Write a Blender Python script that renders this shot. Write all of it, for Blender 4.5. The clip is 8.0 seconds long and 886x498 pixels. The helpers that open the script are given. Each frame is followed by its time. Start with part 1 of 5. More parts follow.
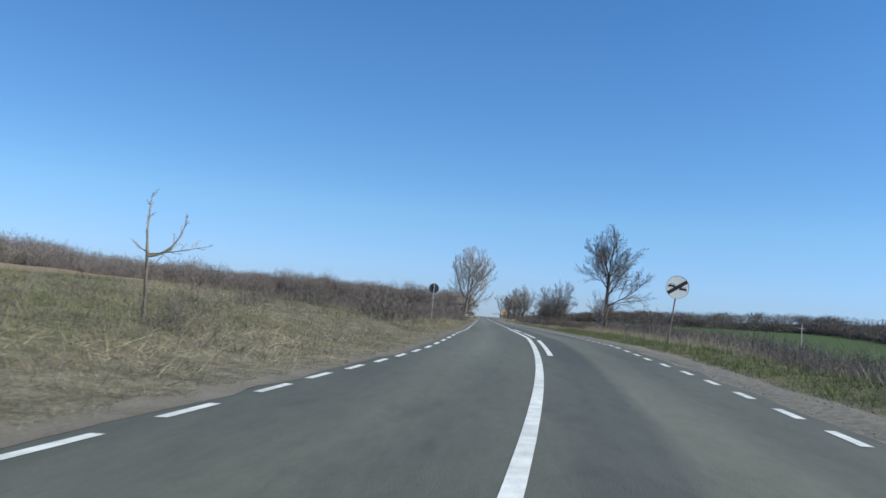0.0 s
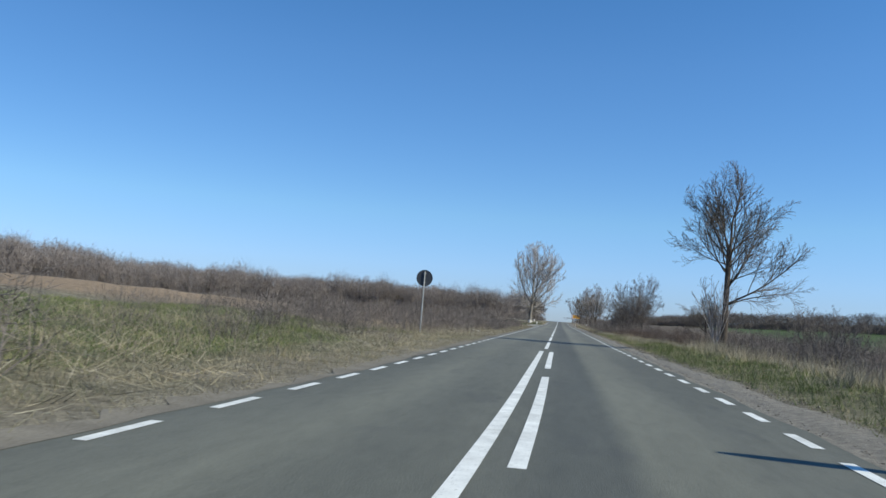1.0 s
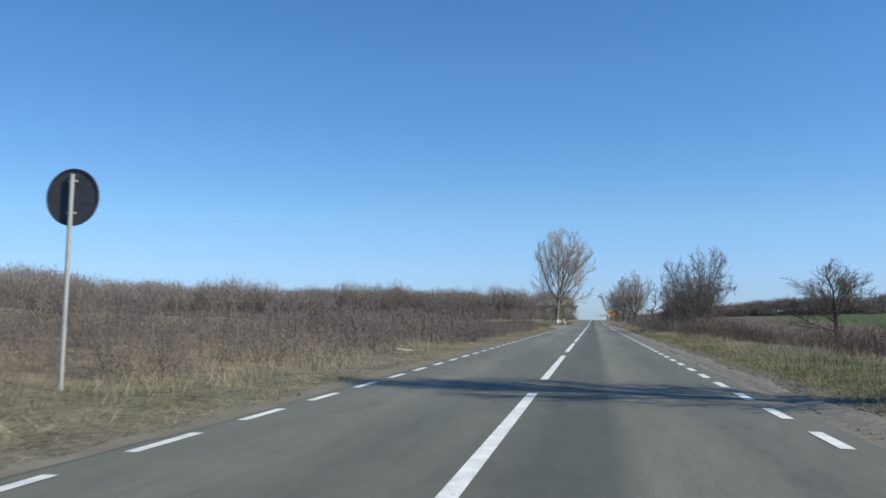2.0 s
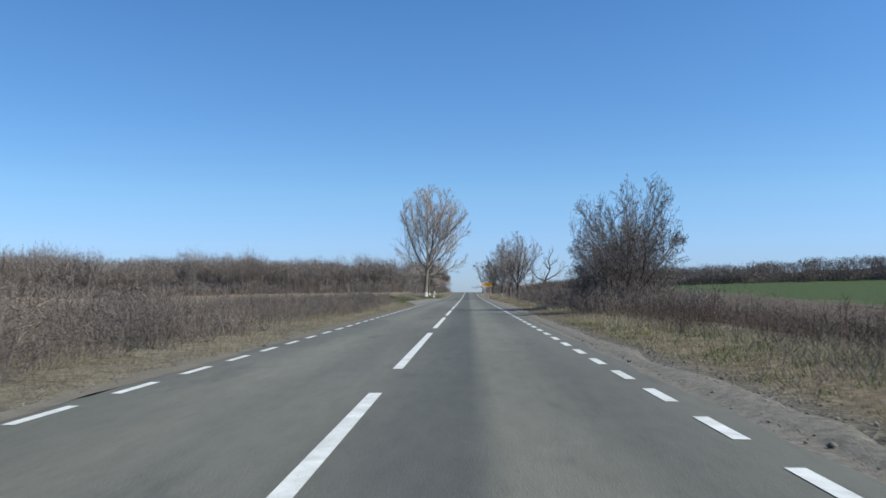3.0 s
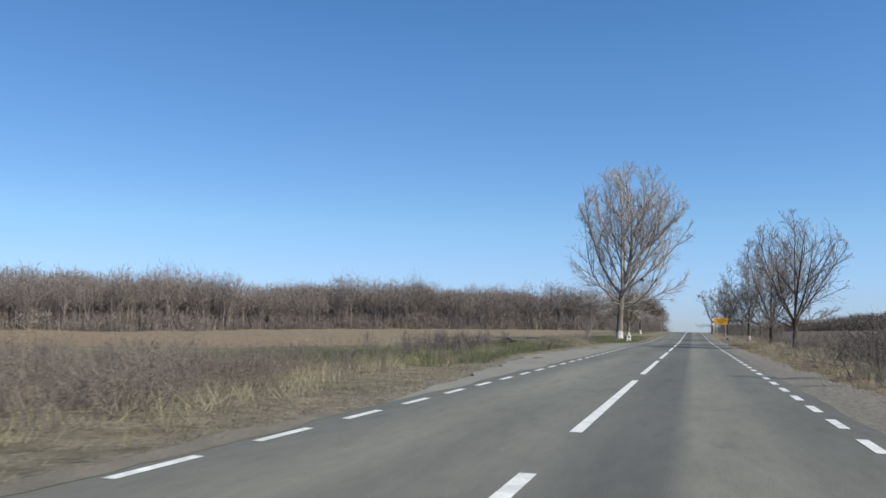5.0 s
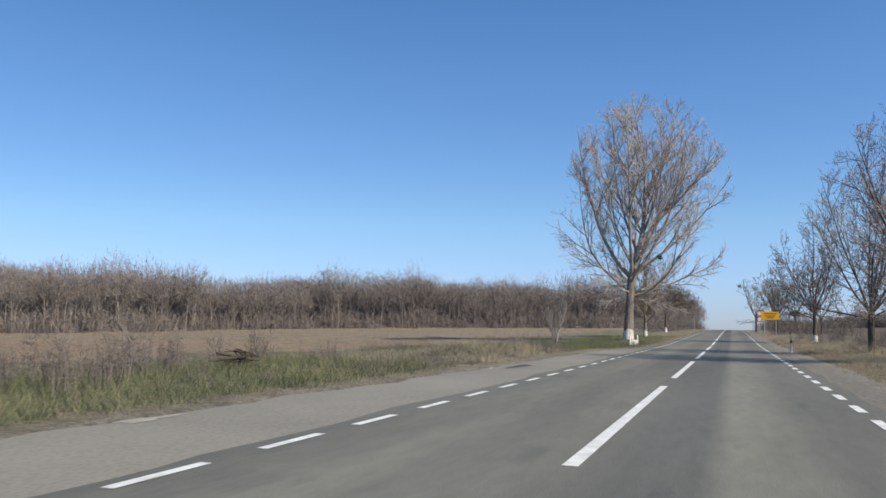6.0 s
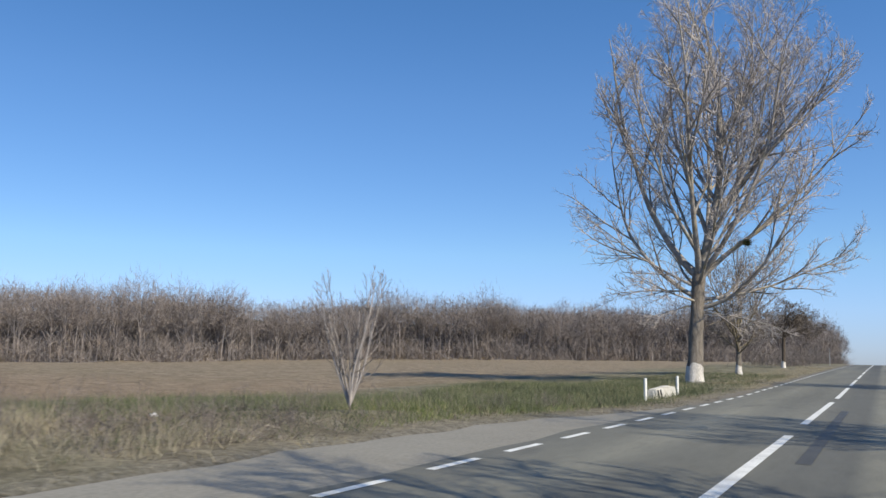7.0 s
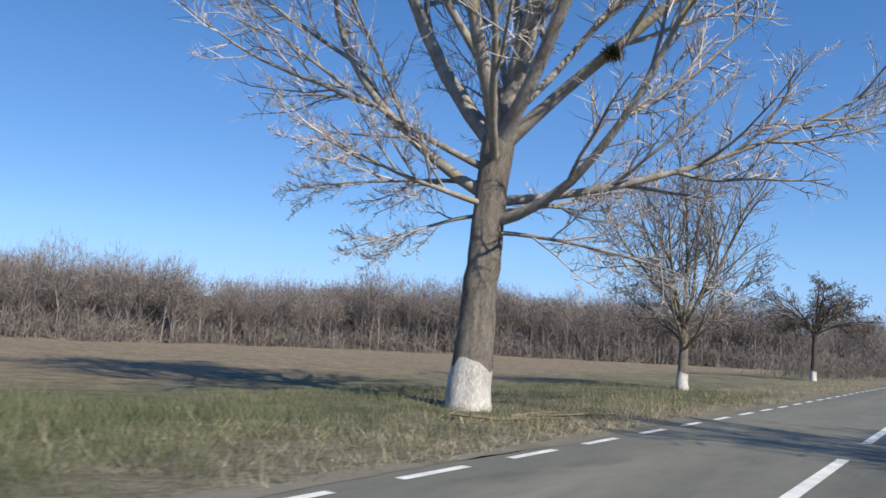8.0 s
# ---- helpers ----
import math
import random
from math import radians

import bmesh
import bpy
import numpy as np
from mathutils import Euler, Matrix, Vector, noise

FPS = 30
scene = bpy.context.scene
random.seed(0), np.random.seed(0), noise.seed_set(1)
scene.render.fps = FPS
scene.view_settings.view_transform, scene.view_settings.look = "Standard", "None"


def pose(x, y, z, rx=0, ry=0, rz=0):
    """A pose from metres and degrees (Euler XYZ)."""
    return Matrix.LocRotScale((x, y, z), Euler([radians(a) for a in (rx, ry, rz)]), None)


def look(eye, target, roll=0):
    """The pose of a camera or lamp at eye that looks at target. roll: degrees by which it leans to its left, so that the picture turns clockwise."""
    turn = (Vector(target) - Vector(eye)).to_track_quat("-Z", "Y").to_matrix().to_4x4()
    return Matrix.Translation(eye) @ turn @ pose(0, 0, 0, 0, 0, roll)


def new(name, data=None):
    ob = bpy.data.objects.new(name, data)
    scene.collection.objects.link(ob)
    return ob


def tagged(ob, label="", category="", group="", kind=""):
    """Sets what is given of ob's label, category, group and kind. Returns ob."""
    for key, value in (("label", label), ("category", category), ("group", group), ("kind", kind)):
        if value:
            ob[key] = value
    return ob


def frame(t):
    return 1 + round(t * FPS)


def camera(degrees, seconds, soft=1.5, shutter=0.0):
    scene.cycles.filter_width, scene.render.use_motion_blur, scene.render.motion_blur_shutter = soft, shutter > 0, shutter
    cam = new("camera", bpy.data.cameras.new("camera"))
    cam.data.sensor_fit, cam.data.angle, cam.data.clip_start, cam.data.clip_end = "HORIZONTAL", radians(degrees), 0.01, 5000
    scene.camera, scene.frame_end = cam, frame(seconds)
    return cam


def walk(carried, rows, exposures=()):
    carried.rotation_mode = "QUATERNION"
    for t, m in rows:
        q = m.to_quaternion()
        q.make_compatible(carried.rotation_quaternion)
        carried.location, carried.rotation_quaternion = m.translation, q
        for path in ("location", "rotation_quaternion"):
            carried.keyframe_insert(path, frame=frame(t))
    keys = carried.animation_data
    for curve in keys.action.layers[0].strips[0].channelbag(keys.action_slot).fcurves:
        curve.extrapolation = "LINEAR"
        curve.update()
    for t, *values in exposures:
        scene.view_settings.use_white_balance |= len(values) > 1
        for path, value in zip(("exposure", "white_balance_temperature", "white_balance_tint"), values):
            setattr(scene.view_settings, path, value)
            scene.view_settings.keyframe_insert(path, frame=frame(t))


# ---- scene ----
cam = camera(57.0, 8.0, shutter=0.05)
EXPOSURES = [(0.0, 0.36, 6450, 2), (2.5, 0.4, 6700, 3), (3.2, 0.38, 6620, 4), (4.0, 0.42, 6980, 5), (4.5, 0.4, 6880, 5), (6.0, 0.46, 7200, 9), (6.6, 0.46, 7150, 9), (7.5, 0.49, 6750, 8), (8.0, 0.49, 6800, 9)]
PATH = [
    (0, (-2.363, -19.434, 0.80), (-2.47, -17.443, 0.957), 4.7),
    (0.5, (-0.47, -3.116, 0.93), (-0.628, -1.126, 1.046), 3.9),
    (1, (0.48, 12.538, 1.235), (0.189, 14.510, 1.391), 4.0),
    (1.2, (0.546, 18.55, 1.234), (0.23, 20.521, 1.357), 4.01),
    (2.3, (1.157, 56.15, 1.244), (0.831, 58.115, 1.427), -1.47),
    (2.5, (1.192, 62.818, 1.252), (0.949, 64.795, 1.428), -1.7),
    (3, (1.133, 78.336, 1.235), (1.071, 80.333, 1.339), -0.1),
    (3.5, (1.392, 93.057, 1.231), (1.178, 95.037, 1.422), -1.8),
    (4, (1.305, 107.983, 1.241), (1.047, 109.953, 1.464), -0.6),
    (4.5, (1.362, 123.53, 1.279), (0.881, 125.466, 1.417), 1.4),
    (4.7, (1.397, 129.3, 1.292), (0.835, 131.212, 1.463), 2.08),
    (5.8, (1.427, 164.25, 1.301), (0.842, 166.152, 1.505), -0.43),
    (6, (1.456, 170.058, 1.307), (0.791, 171.935, 1.491), 0.8),
    (6.5, (1.58, 185.653, 1.329), (0.748, 187.455, 1.571), -0.6),
    (7, (1.565, 201.559, 1.345), (0.625, 203.306, 1.6), 1.2),
    (7.5, (1.54, 217.544, 1.385), (0.506, 219.235, 1.65), 2.9),
    (8, (1.54, 233.429, 1.349), (0.458, 235.094, 1.587), 3.6),
]
walk(cam, [(t, look(eye, target, roll)) for t, eye, target, roll in PATH], EXPOSURES)

# ---- light ----
SUN_ELEVATION, SUN_AZIMUTH = 36.5, 109.0  # degrees; azimuth clockwise from +y
world = bpy.data.worlds.new("world")
scene.world = world
world.use_nodes = True
wn = world.node_tree
wn.nodes.clear()
sky = wn.nodes.new("ShaderNodeTexSky")
sky.sky_type, sky.sun_disc = "NISHITA", False
sky.sun_elevation, sky.sun_rotation = radians(SUN_ELEVATION), radians(SUN_AZIMUTH)
sky.air_density, sky.dust_density, sky.ozone_density, sky.altitude = 1.0, 0.0, 3.0, 300.0
# a little more depth of colour, and the horizon's pale blue of clear spring air
tone = wn.nodes.new("ShaderNodeHueSaturation")
tone.inputs["Saturation"].default_value = 1.26
way = wn.nodes.new("ShaderNodeTexCoord")
up = wn.nodes.new("ShaderNodeSeparateXYZ")
wn.links.new(way.outputs["Generated"], up.inputs[0])
air = wn.nodes.new("ShaderNodeValToRGB")
for e, (p, c) in zip((air.color_ramp.elements[0], air.color_ramp.elements[1], air.color_ramp.elements.new(0.12), air.color_ramp.elements.new(0.3)),
                     ((0.0, (0.31, 0.43, 0.92)), (1.0, (1.06, 0.865, 1.0)), (0.12, (0.69, 0.725, 0.885)), (0.3, (0.93, 0.845, 0.95)))):
    e.position, e.color = p, (*c, 1)
wn.links.new(up.outputs["Z"], air.inputs[0])
# the air glows more on the sun's side
side = wn.nodes.new("ShaderNodeMapRange")
for k, v in zip((1, 2, 3, 4), (-1.0, 1.0, 0.87, 1.28)):
    side.inputs[k].default_value = v
wn.links.new(up.outputs["X"], side.inputs[0])
tint = wn.nodes.new("ShaderNodeMix")
tint.data_type, tint.blend_type = "RGBA", "MULTIPLY"
tint.inputs[0].default_value = 1.0
wn.links.new(air.outputs[0], tint.inputs[7])
bg = wn.nodes.new("ShaderNodeBackground")
bg.inputs["Strength"].default_value = 0.1175
wo = wn.nodes.new("ShaderNodeOutputWorld")
wn.links.new(sky.outputs[0], tone.inputs["Color"])
wn.links.new(tone.outputs[0], tint.inputs[6])
glow = wn.nodes.new("ShaderNodeVectorMath")
glow.operation = "SCALE"
wn.links.new(tint.outputs[2], glow.inputs[0])
wn.links.new(side.outputs[0], glow.inputs["Scale"])
wn.links.new(glow.outputs[0], bg.inputs["Color"])
wn.links.new(bg.outputs[0], wo.inputs["Surface"])
sun_data = bpy.data.lights.new("sun", "SUN")
sun_data.energy, sun_data.angle, sun_data.color = 4.3, radians(0.5), (1.0, 0.93, 0.79)
sun = new("sun", sun_data)
az, el = radians(SUN_AZIMUTH), radians(SUN_ELEVATION)
toward = Vector((math.sin(az) * math.cos(el), math.cos(az) * math.cos(el), math.sin(el)))
sun.matrix_world = look(toward * 100, (0, 0, 0))

rng = np.random.default_rng(7)


# ---- materials ----
def material(name, rough=0.8, metal=0.0, spec=0.3):
    m = bpy.data.materials.new(name)
    m.use_nodes = True
    b = m.node_tree.nodes["Principled BSDF"]
    b.inputs["Roughness"].default_value, b.inputs["Metallic"].default_value = rough, metal
    b.inputs["Specular IOR Level"].default_value = spec
    return m, m.node_tree, b


def node(nt, kind, **sets):
    n = nt.nodes.new(kind)
    for k, v in sets.items():
        n.inputs[k.replace("_", " ")].default_value = v
    return n


def noise_tex(nt, scale, detail=4.0, rough=0.6, stretch=None):
    tc = nt.nodes.new("ShaderNodeTexCoord")
    src = tc.outputs["Object"]
    if stretch:
        mp = nt.nodes.new("ShaderNodeMapping")
        mp.inputs["Scale"].default_value = stretch
        nt.links.new(src, mp.inputs["Vector"])
        src = mp.outputs["Vector"]
    n = node(nt, "ShaderNodeTexNoise", Scale=scale, Detail=detail, Roughness=rough)
    nt.links.new(src, n.inputs["Vector"])
    return n.outputs["Fac"]


def ramp(nt, fac, *stops):
    r = nt.nodes.new("ShaderNodeValToRGB")
    el = r.color_ramp.elements
    while len(el) < len(stops):
        el.new(0.5)
    for e, (p, c) in zip(el, stops):
        e.position, e.color = p, (*c, 1) if len(c) == 3 else c
    nt.links.new(fac, r.inputs["Fac"])
    return r.outputs["Color"]


def mix(nt, fac, a, b, mode="MIX"):
    m = nt.nodes.new("ShaderNodeMix")
    m.data_type, m.blend_type = "RGBA", mode
    for sock, v in ((0, fac), (6, a), (7, b)):
        if isinstance(v, (int, float)):
            m.inputs[sock].default_value = v
        elif isinstance(v, tuple):
            m.inputs[sock].default_value = (*v, 1)
        else:
            nt.links.new(v, m.inputs[sock])
    return m.outputs[2]


def bump(nt, b, height, strength=0.5, distance=0.02):
    n = node(nt, "ShaderNodeBump", Strength=strength, Distance=distance)
    nt.links.new(height, n.inputs["Height"])
    nt.links.new(n.outputs["Normal"], b.inputs["Normal"])


def speckled(name, dark, light, scale, rough=0.85, fine=6.0, bumpy=0.4, depth=0.02, spec=0.25, stretch=None):
    """Two scales of variation between a dark and a light colour."""
    m, nt, b = material(name, rough, spec=spec)
    big = noise_tex(nt, scale, 3, stretch=stretch)
    small = noise_tex(nt, scale * fine, 5, 0.7, stretch=stretch)
    c = ramp(nt, big, (0.3, dark), (0.7, light))
    c = mix(nt, 0.55, c, ramp(nt, small, (0.3, tuple(v * 0.75 for v in dark)), (0.72, tuple(min(1, v * 1.15) for v in light))))
    nt.links.new(c, b.inputs["Base Color"])
    bump(nt, b, small, bumpy, depth)
    return m


def by_island(name, colours, rough=0.85, spec=0.2, grain=8.0, bumpy=0.0):
    """A colour for each separate blade or twig, with grain on it."""
    m, nt, b = material(name, rough, spec=spec)
    g = nt.nodes.new("ShaderNodeNewGeometry")
    r = ramp(nt, g.outputs["Random Per Island"], *[(i / max(1, len(colours) - 1), c) for i, c in enumerate(colours)])
    n = noise_tex(nt, grain, 3)
    c = mix(nt, 0.5, r, ramp(nt, n, (0.3, (0.55, 0.55, 0.55)), (0.7, (1.0, 1.0, 1.0))), "MULTIPLY")
    # whole clumps differ: greyer, redder, paler
    c = mix(nt, 0.8, c, ramp(nt, noise_tex(nt, 0.33, 3, 0.6), (0.32, (0.6, 0.62, 0.66)), (0.5, (1.0, 0.97, 0.93)), (0.68, (1.3, 1.2, 1.08))), "MULTIPLY")
    nt.links.new(c, b.inputs["Base Color"])
    if bumpy:
        bump(nt, b, n, bumpy, 0.03)
    return m


ROAD_X = -3.46  # left edge of the asphalt from the centre line
ROAD_R = 3.8


def road_paint():
    """White marking paint, chipped down to the asphalt and greyed by tyres."""
    m, nt, b = material("road_paint", 0.65, spec=0.3)
    c = ramp(nt, noise_tex(nt, 3.0, 4), (0.3, (0.58, 0.58, 0.56)), (0.7, (0.84, 0.84, 0.81)))
    c = mix(nt, ramp(nt, noise_tex(nt, 34, 4, 0.7), (0.6, (0, 0, 0)), (0.67, (0.85, 0.85, 0.85))), c, (0.17, 0.17, 0.16))
    c = mix(nt, 0.5, c, ramp(nt, noise_tex(nt, 1.1, 4, 0.7), (0.35, (0.72, 0.71, 0.68)), (0.6, (1.0, 1.0, 1.0))), "MULTIPLY")
    nt.links.new(c, b.inputs["Base Color"])
    bump(nt, b, noise_tex(nt, 60, 3, 0.8), 0.3, 0.004)
    return m


def lichen_bark():
    """Grey-brown limb bark with patches of ochre and grey-green lichen."""
    m, nt, b = material("lichen_bark", 0.95, spec=0.1)
    c = ramp(nt, noise_tex(nt, 3.0, 5, 0.7), (0.3, (0.165, 0.148, 0.136)), (0.7, (0.42, 0.386, 0.352)))
    c = mix(nt, ramp(nt, noise_tex(nt, 1.1, 4, 0.7), (0.53, (0, 0, 0)), (0.66, (0.45, 0.45, 0.45))), c, (0.33, 0.265, 0.12))
    c = mix(nt, ramp(nt, noise_tex(nt, 2.3, 4, 0.7, (1, 1.2, 0.8)), (0.58, (0, 0, 0)), (0.66, (0.7, 0.7, 0.7))), c, (0.36, 0.36, 0.29))
    nt.links.new(c, b.inputs["Base Color"])
    bump(nt, b, noise_tex(nt, 14, 5, 0.75, (1, 1, 0.3)), 0.9, 0.04)
    return m


M_PAINT = road_paint()
M_WHITE = speckled("white_paint", (0.66, 0.65, 0.6), (0.84, 0.83, 0.79), 3.0, 0.55, 9, 0.2, 0.004)
M_DARK = speckled("black_paint", (0.015, 0.015, 0.017), (0.035, 0.035, 0.038), 4.0, 0.6, 9, 0.2, 0.003)
M_GALV = speckled("galvanised_steel", (0.24, 0.245, 0.25), (0.42, 0.43, 0.43), 6.0, 0.5, 9, 0.2, 0.003, spec=0.5)
M_SIGNBACK = speckled("sign_back", (0.035, 0.04, 0.05), (0.07, 0.075, 0.085), 2.0, 0.6, 9, 0.1, 0.003)
M_SIGNWHITE = speckled("sign_white", (0.6, 0.62, 0.62), (0.76, 0.78, 0.78), 2.0, 0.45, 12, 0.05, 0.002)
M_YELLOW = speckled("sign_yellow", (0.72, 0.33, 0.015), (0.85, 0.42, 0.03), 1.5, 0.45, 9, 0.05, 0.002)
M_RUST = speckled("rusted_tube", (0.10, 0.075, 0.06), (0.26, 0.22, 0.19), 5.0, 0.7, 9, 0.4, 0.004)
M_RED = speckled("red_paint", (0.3, 0.03, 0.02), (0.42, 0.05, 0.03), 4.0, 0.6, 9, 0.2, 0.003)
M_BARK = speckled("bark_grey", (0.04, 0.034, 0.03), (0.34, 0.3, 0.26), 8.0, 0.95, 6, 1.0, 0.05, 0.1, (1, 1, 0.25))
M_BARKDARK = speckled("bark_dark", (0.05, 0.04, 0.034), (0.14, 0.115, 0.095), 2.6, 0.95, 6, 1.0, 0.05, 0.1, (1, 1, 0.25))
M_LIMB = speckled("limb_bark", (0.15, 0.125, 0.095), (0.32, 0.27, 0.18), 1.4, 0.95, 7, 0.7, 0.03, 0.1)
M_LIMBDARK = speckled("limb_bark_dark", (0.055, 0.046, 0.04), (0.15, 0.125, 0.105), 1.4, 0.95, 7, 0.7, 0.03, 0.1)
M_LICHEN = lichen_bark()
M_TWIG = by_island("twig", ((0.3, 0.274, 0.268), (0.46, 0.425, 0.415), (0.6, 0.56, 0.545)))
M_TWIGMID = by_island("twig_grey", ((0.15, 0.132, 0.124), (0.26, 0.232, 0.22), (0.38, 0.345, 0.328)))
M_TWIGDARK = by_island("twig_dark", ((0.08, 0.068, 0.06), (0.16, 0.135, 0.115), (0.25, 0.21, 0.18)))
M_SCRUB = by_island("scrub_twig", ((0.08, 0.07, 0.068), (0.15, 0.131, 0.126), (0.268, 0.24, 0.222), (0.13, 0.111, 0.107), (0.21, 0.185, 0.174)))
M_SCRUBRED = by_island("scrub_red", ((0.055, 0.042, 0.038), (0.11, 0.084, 0.073), (0.19, 0.145, 0.125)))
# twigs of the far wood, their brown greyed to carry the distance haze
M_FOREST = by_island("wood_twig", ((0.14, 0.124, 0.121), (0.235, 0.209, 0.203), (0.34, 0.308, 0.298)))
M_STRAW = by_island("straw", ((0.17, 0.147, 0.1), (0.26, 0.228, 0.16), (0.36, 0.322, 0.24), (0.17, 0.165, 0.095)))
M_BLEACH = by_island("bleached_straw", ((0.22, 0.195, 0.138), (0.33, 0.295, 0.218), (0.46, 0.42, 0.325), (0.2, 0.185, 0.12)))
M_GREEN = by_island("green_blade", ((0.085, 0.096, 0.054), (0.125, 0.138, 0.08), (0.185, 0.19, 0.122), (0.29, 0.272, 0.19)))
M_FRESH = by_island("fresh_blade", ((0.075, 0.105, 0.034), (0.11, 0.15, 0.05), (0.16, 0.2, 0.076), (0.25, 0.24, 0.125)))
M_LUSH = by_island("lush_blade", ((0.068, 0.09, 0.046), (0.098, 0.121, 0.065), (0.146, 0.163, 0.096), (0.235, 0.224, 0.155)))
M_WASH = speckled("whitewash", (0.16, 0.14, 0.125), (0.86, 0.82, 0.77), 6.0, 0.9, 7, 1.0, 0.04, 0.1, (1, 1, 0.25))
M_CONCRETE = speckled("limewashed_concrete", (0.36, 0.34, 0.3), (0.66, 0.63, 0.57), 2.5, 0.9, 8, 0.6, 0.02, 0.1)
M_LITTER = speckled("litter_white", (0.6, 0.6, 0.58), (0.8, 0.8, 0.8), 9.0, 0.6, 4, 0.3, 0.01)
M_MISTLE = by_island("mistletoe", ((0.07, 0.075, 0.03), (0.15, 0.15, 0.07)))


def asphalt():
    m, nt, b = material("asphalt", 0.82, spec=0.35)
    tc = nt.nodes.new("ShaderNodeTexCoord")
    at = nt.nodes.new("ShaderNodeAttribute")
    at.attribute_name = "across"
    big = noise_tex(nt, 0.35, 4, 0.6, (1.0, 0.12, 1))
    grain = noise_tex(nt, 60, 3, 0.8)
    stones = nt.nodes.new("ShaderNodeTexVoronoi")
    stones.inputs["Scale"].default_value = 70
    nt.links.new(tc.outputs["Object"], stones.inputs["Vector"])
    base = ramp(nt, big, (0.3, (0.083, 0.083, 0.074)), (0.7, (0.131, 0.13, 0.114)))
    # polished wheel tracks, paler, and the darker oil strip between them
    tracks = ramp(nt, at.outputs["Fac"], (0.0, (0.3, 0.3, 0.3)), (0.10, (0.55, 0.55, 0.55)), (0.22, (1, 1, 1)), (0.33, (0.5, 0.5, 0.5)), (0.43, (0.6, 0.6, 0.6)),
                  (0.5, (0.3, 0.3, 0.3)), (0.555, (0.0, 0.0, 0.0)), (0.635, (0.0, 0.0, 0.0)), (0.675, (1.0, 1.0, 1.0)), (0.77, (0.9, 0.9, 0.9)), (0.83, (0.4, 0.4, 0.4)), (1.0, (0.5, 0.5, 0.5)))
    c = mix(nt, tracks, base, mix(nt, 1.0, base, (1.68, 1.64, 1.52), "MULTIPLY"))
    c = mix(nt, 0.6, c, ramp(nt, grain, (0.3, (0.6, 0.6, 0.6)), (0.75, (1.5, 1.5, 1.5))), "MULTIPLY")
    blot = noise_tex(nt, 5.0, 6, 0.75, (1, 0.22, 1))
    c = mix(nt, 0.35, c, ramp(nt, blot, (0.32, (0.62, 0.62, 0.62)), (0.5, (1.0, 1.0, 1.0)), (0.68, (1.3, 1.3, 1.3))), "MULTIPLY")
    # darker asphalt at the start, rising to its full tone further on
    bend_at = nt.nodes.new("ShaderNodeAttribute")
    bend_at.attribute_name = "past_bend"
    c = mix(nt, bend_at.outputs["Fac"], mix(nt, 1.0, c, (0.74, 0.76, 0.74), "MULTIPLY"), c)
    patch = noise_tex(nt, 0.9, 5, 0.65, (1, 0.3, 1))
    c = mix(nt, ramp(nt, patch, (0.58, (0, 0, 0)), (0.66, (0.28, 0.28, 0.28))), c, (0.05, 0.05, 0.052))
    nt.links.new(c, b.inputs["Base Color"])
    bump(nt, b, stones.outputs["Distance"], 0.5, 0.006)
    return m


def ground_material():
    m, nt, b = material("ground", 0.95, spec=0.1)
    at = nt.nodes.new("ShaderNodeAttribute")
    at.attribute_name = "zone"
    sp = nt.nodes.new("ShaderNodeSeparateColor")
    nt.links.new(at.outputs["Color"], sp.inputs["Color"])
    big, mid, fine = noise_tex(nt, 0.12, 4), noise_tex(nt, 0.9, 5, 0.7), noise_tex(nt, 9, 5, 0.75)
    dry = ramp(nt, mid, (0.3, (0.14, 0.121, 0.088)), (0.5, (0.225, 0.197, 0.146)), (0.7, (0.31, 0.276, 0.212)))
    green = ramp(nt, mid, (0.3, (0.085, 0.092, 0.046)), (0.7, (0.17, 0.172, 0.095)))
    field = ramp(nt, mid, (0.3, (0.215, 0.158, 0.109)), (0.7, (0.325, 0.247, 0.175)))
    gravel = ramp(nt, fine, (0.3, (0.13, 0.12, 0.1)), (0.7, (0.27, 0.25, 0.215)))
    crop = ramp(nt, mid, (0.3, (0.06, 0.088, 0.038)), (0.7, (0.09, 0.122, 0.055)))
    c = mix(nt, ramp(nt, big, (0.48, (0, 0, 0)), (0.66, (0.4, 0.4, 0.4))), dry, green)
    c = mix(nt, sp.outputs["Green"], c, green)
    c = mix(nt, sp.outputs["Red"], c, field)
    c = mix(nt, sp.outputs["Blue"], c, gravel)
    c = mix(nt, at.outputs["Alpha"], c, crop)
    wd = nt.nodes.new("ShaderNodeAttribute")
    wd.attribute_name = "litter"
    c = mix(nt, wd.outputs["Fac"], c, ramp(nt, mid, (0.3, (0.07, 0.058, 0.05)), (0.7, (0.13, 0.108, 0.096))))
    c = mix(nt, 0.75, c, ramp(nt, fine, (0.3, (0.5, 0.5, 0.5)), (0.7, (1.4, 1.4, 1.4))), "MULTIPLY")
    tuft = noise_tex(nt, 2.6, 5, 0.75)
    c = mix(nt, 0.7, c, ramp(nt, tuft, (0.34, (0.5, 0.48, 0.45)), (0.48, (1.0, 1.0, 1.0)), (0.7, (1.3, 1.28, 1.22))), "MULTIPLY")
    nt.links.new(c, b.inputs["Base Color"])
    bump(nt, b, fine, 1.0, 0.1)
    return m


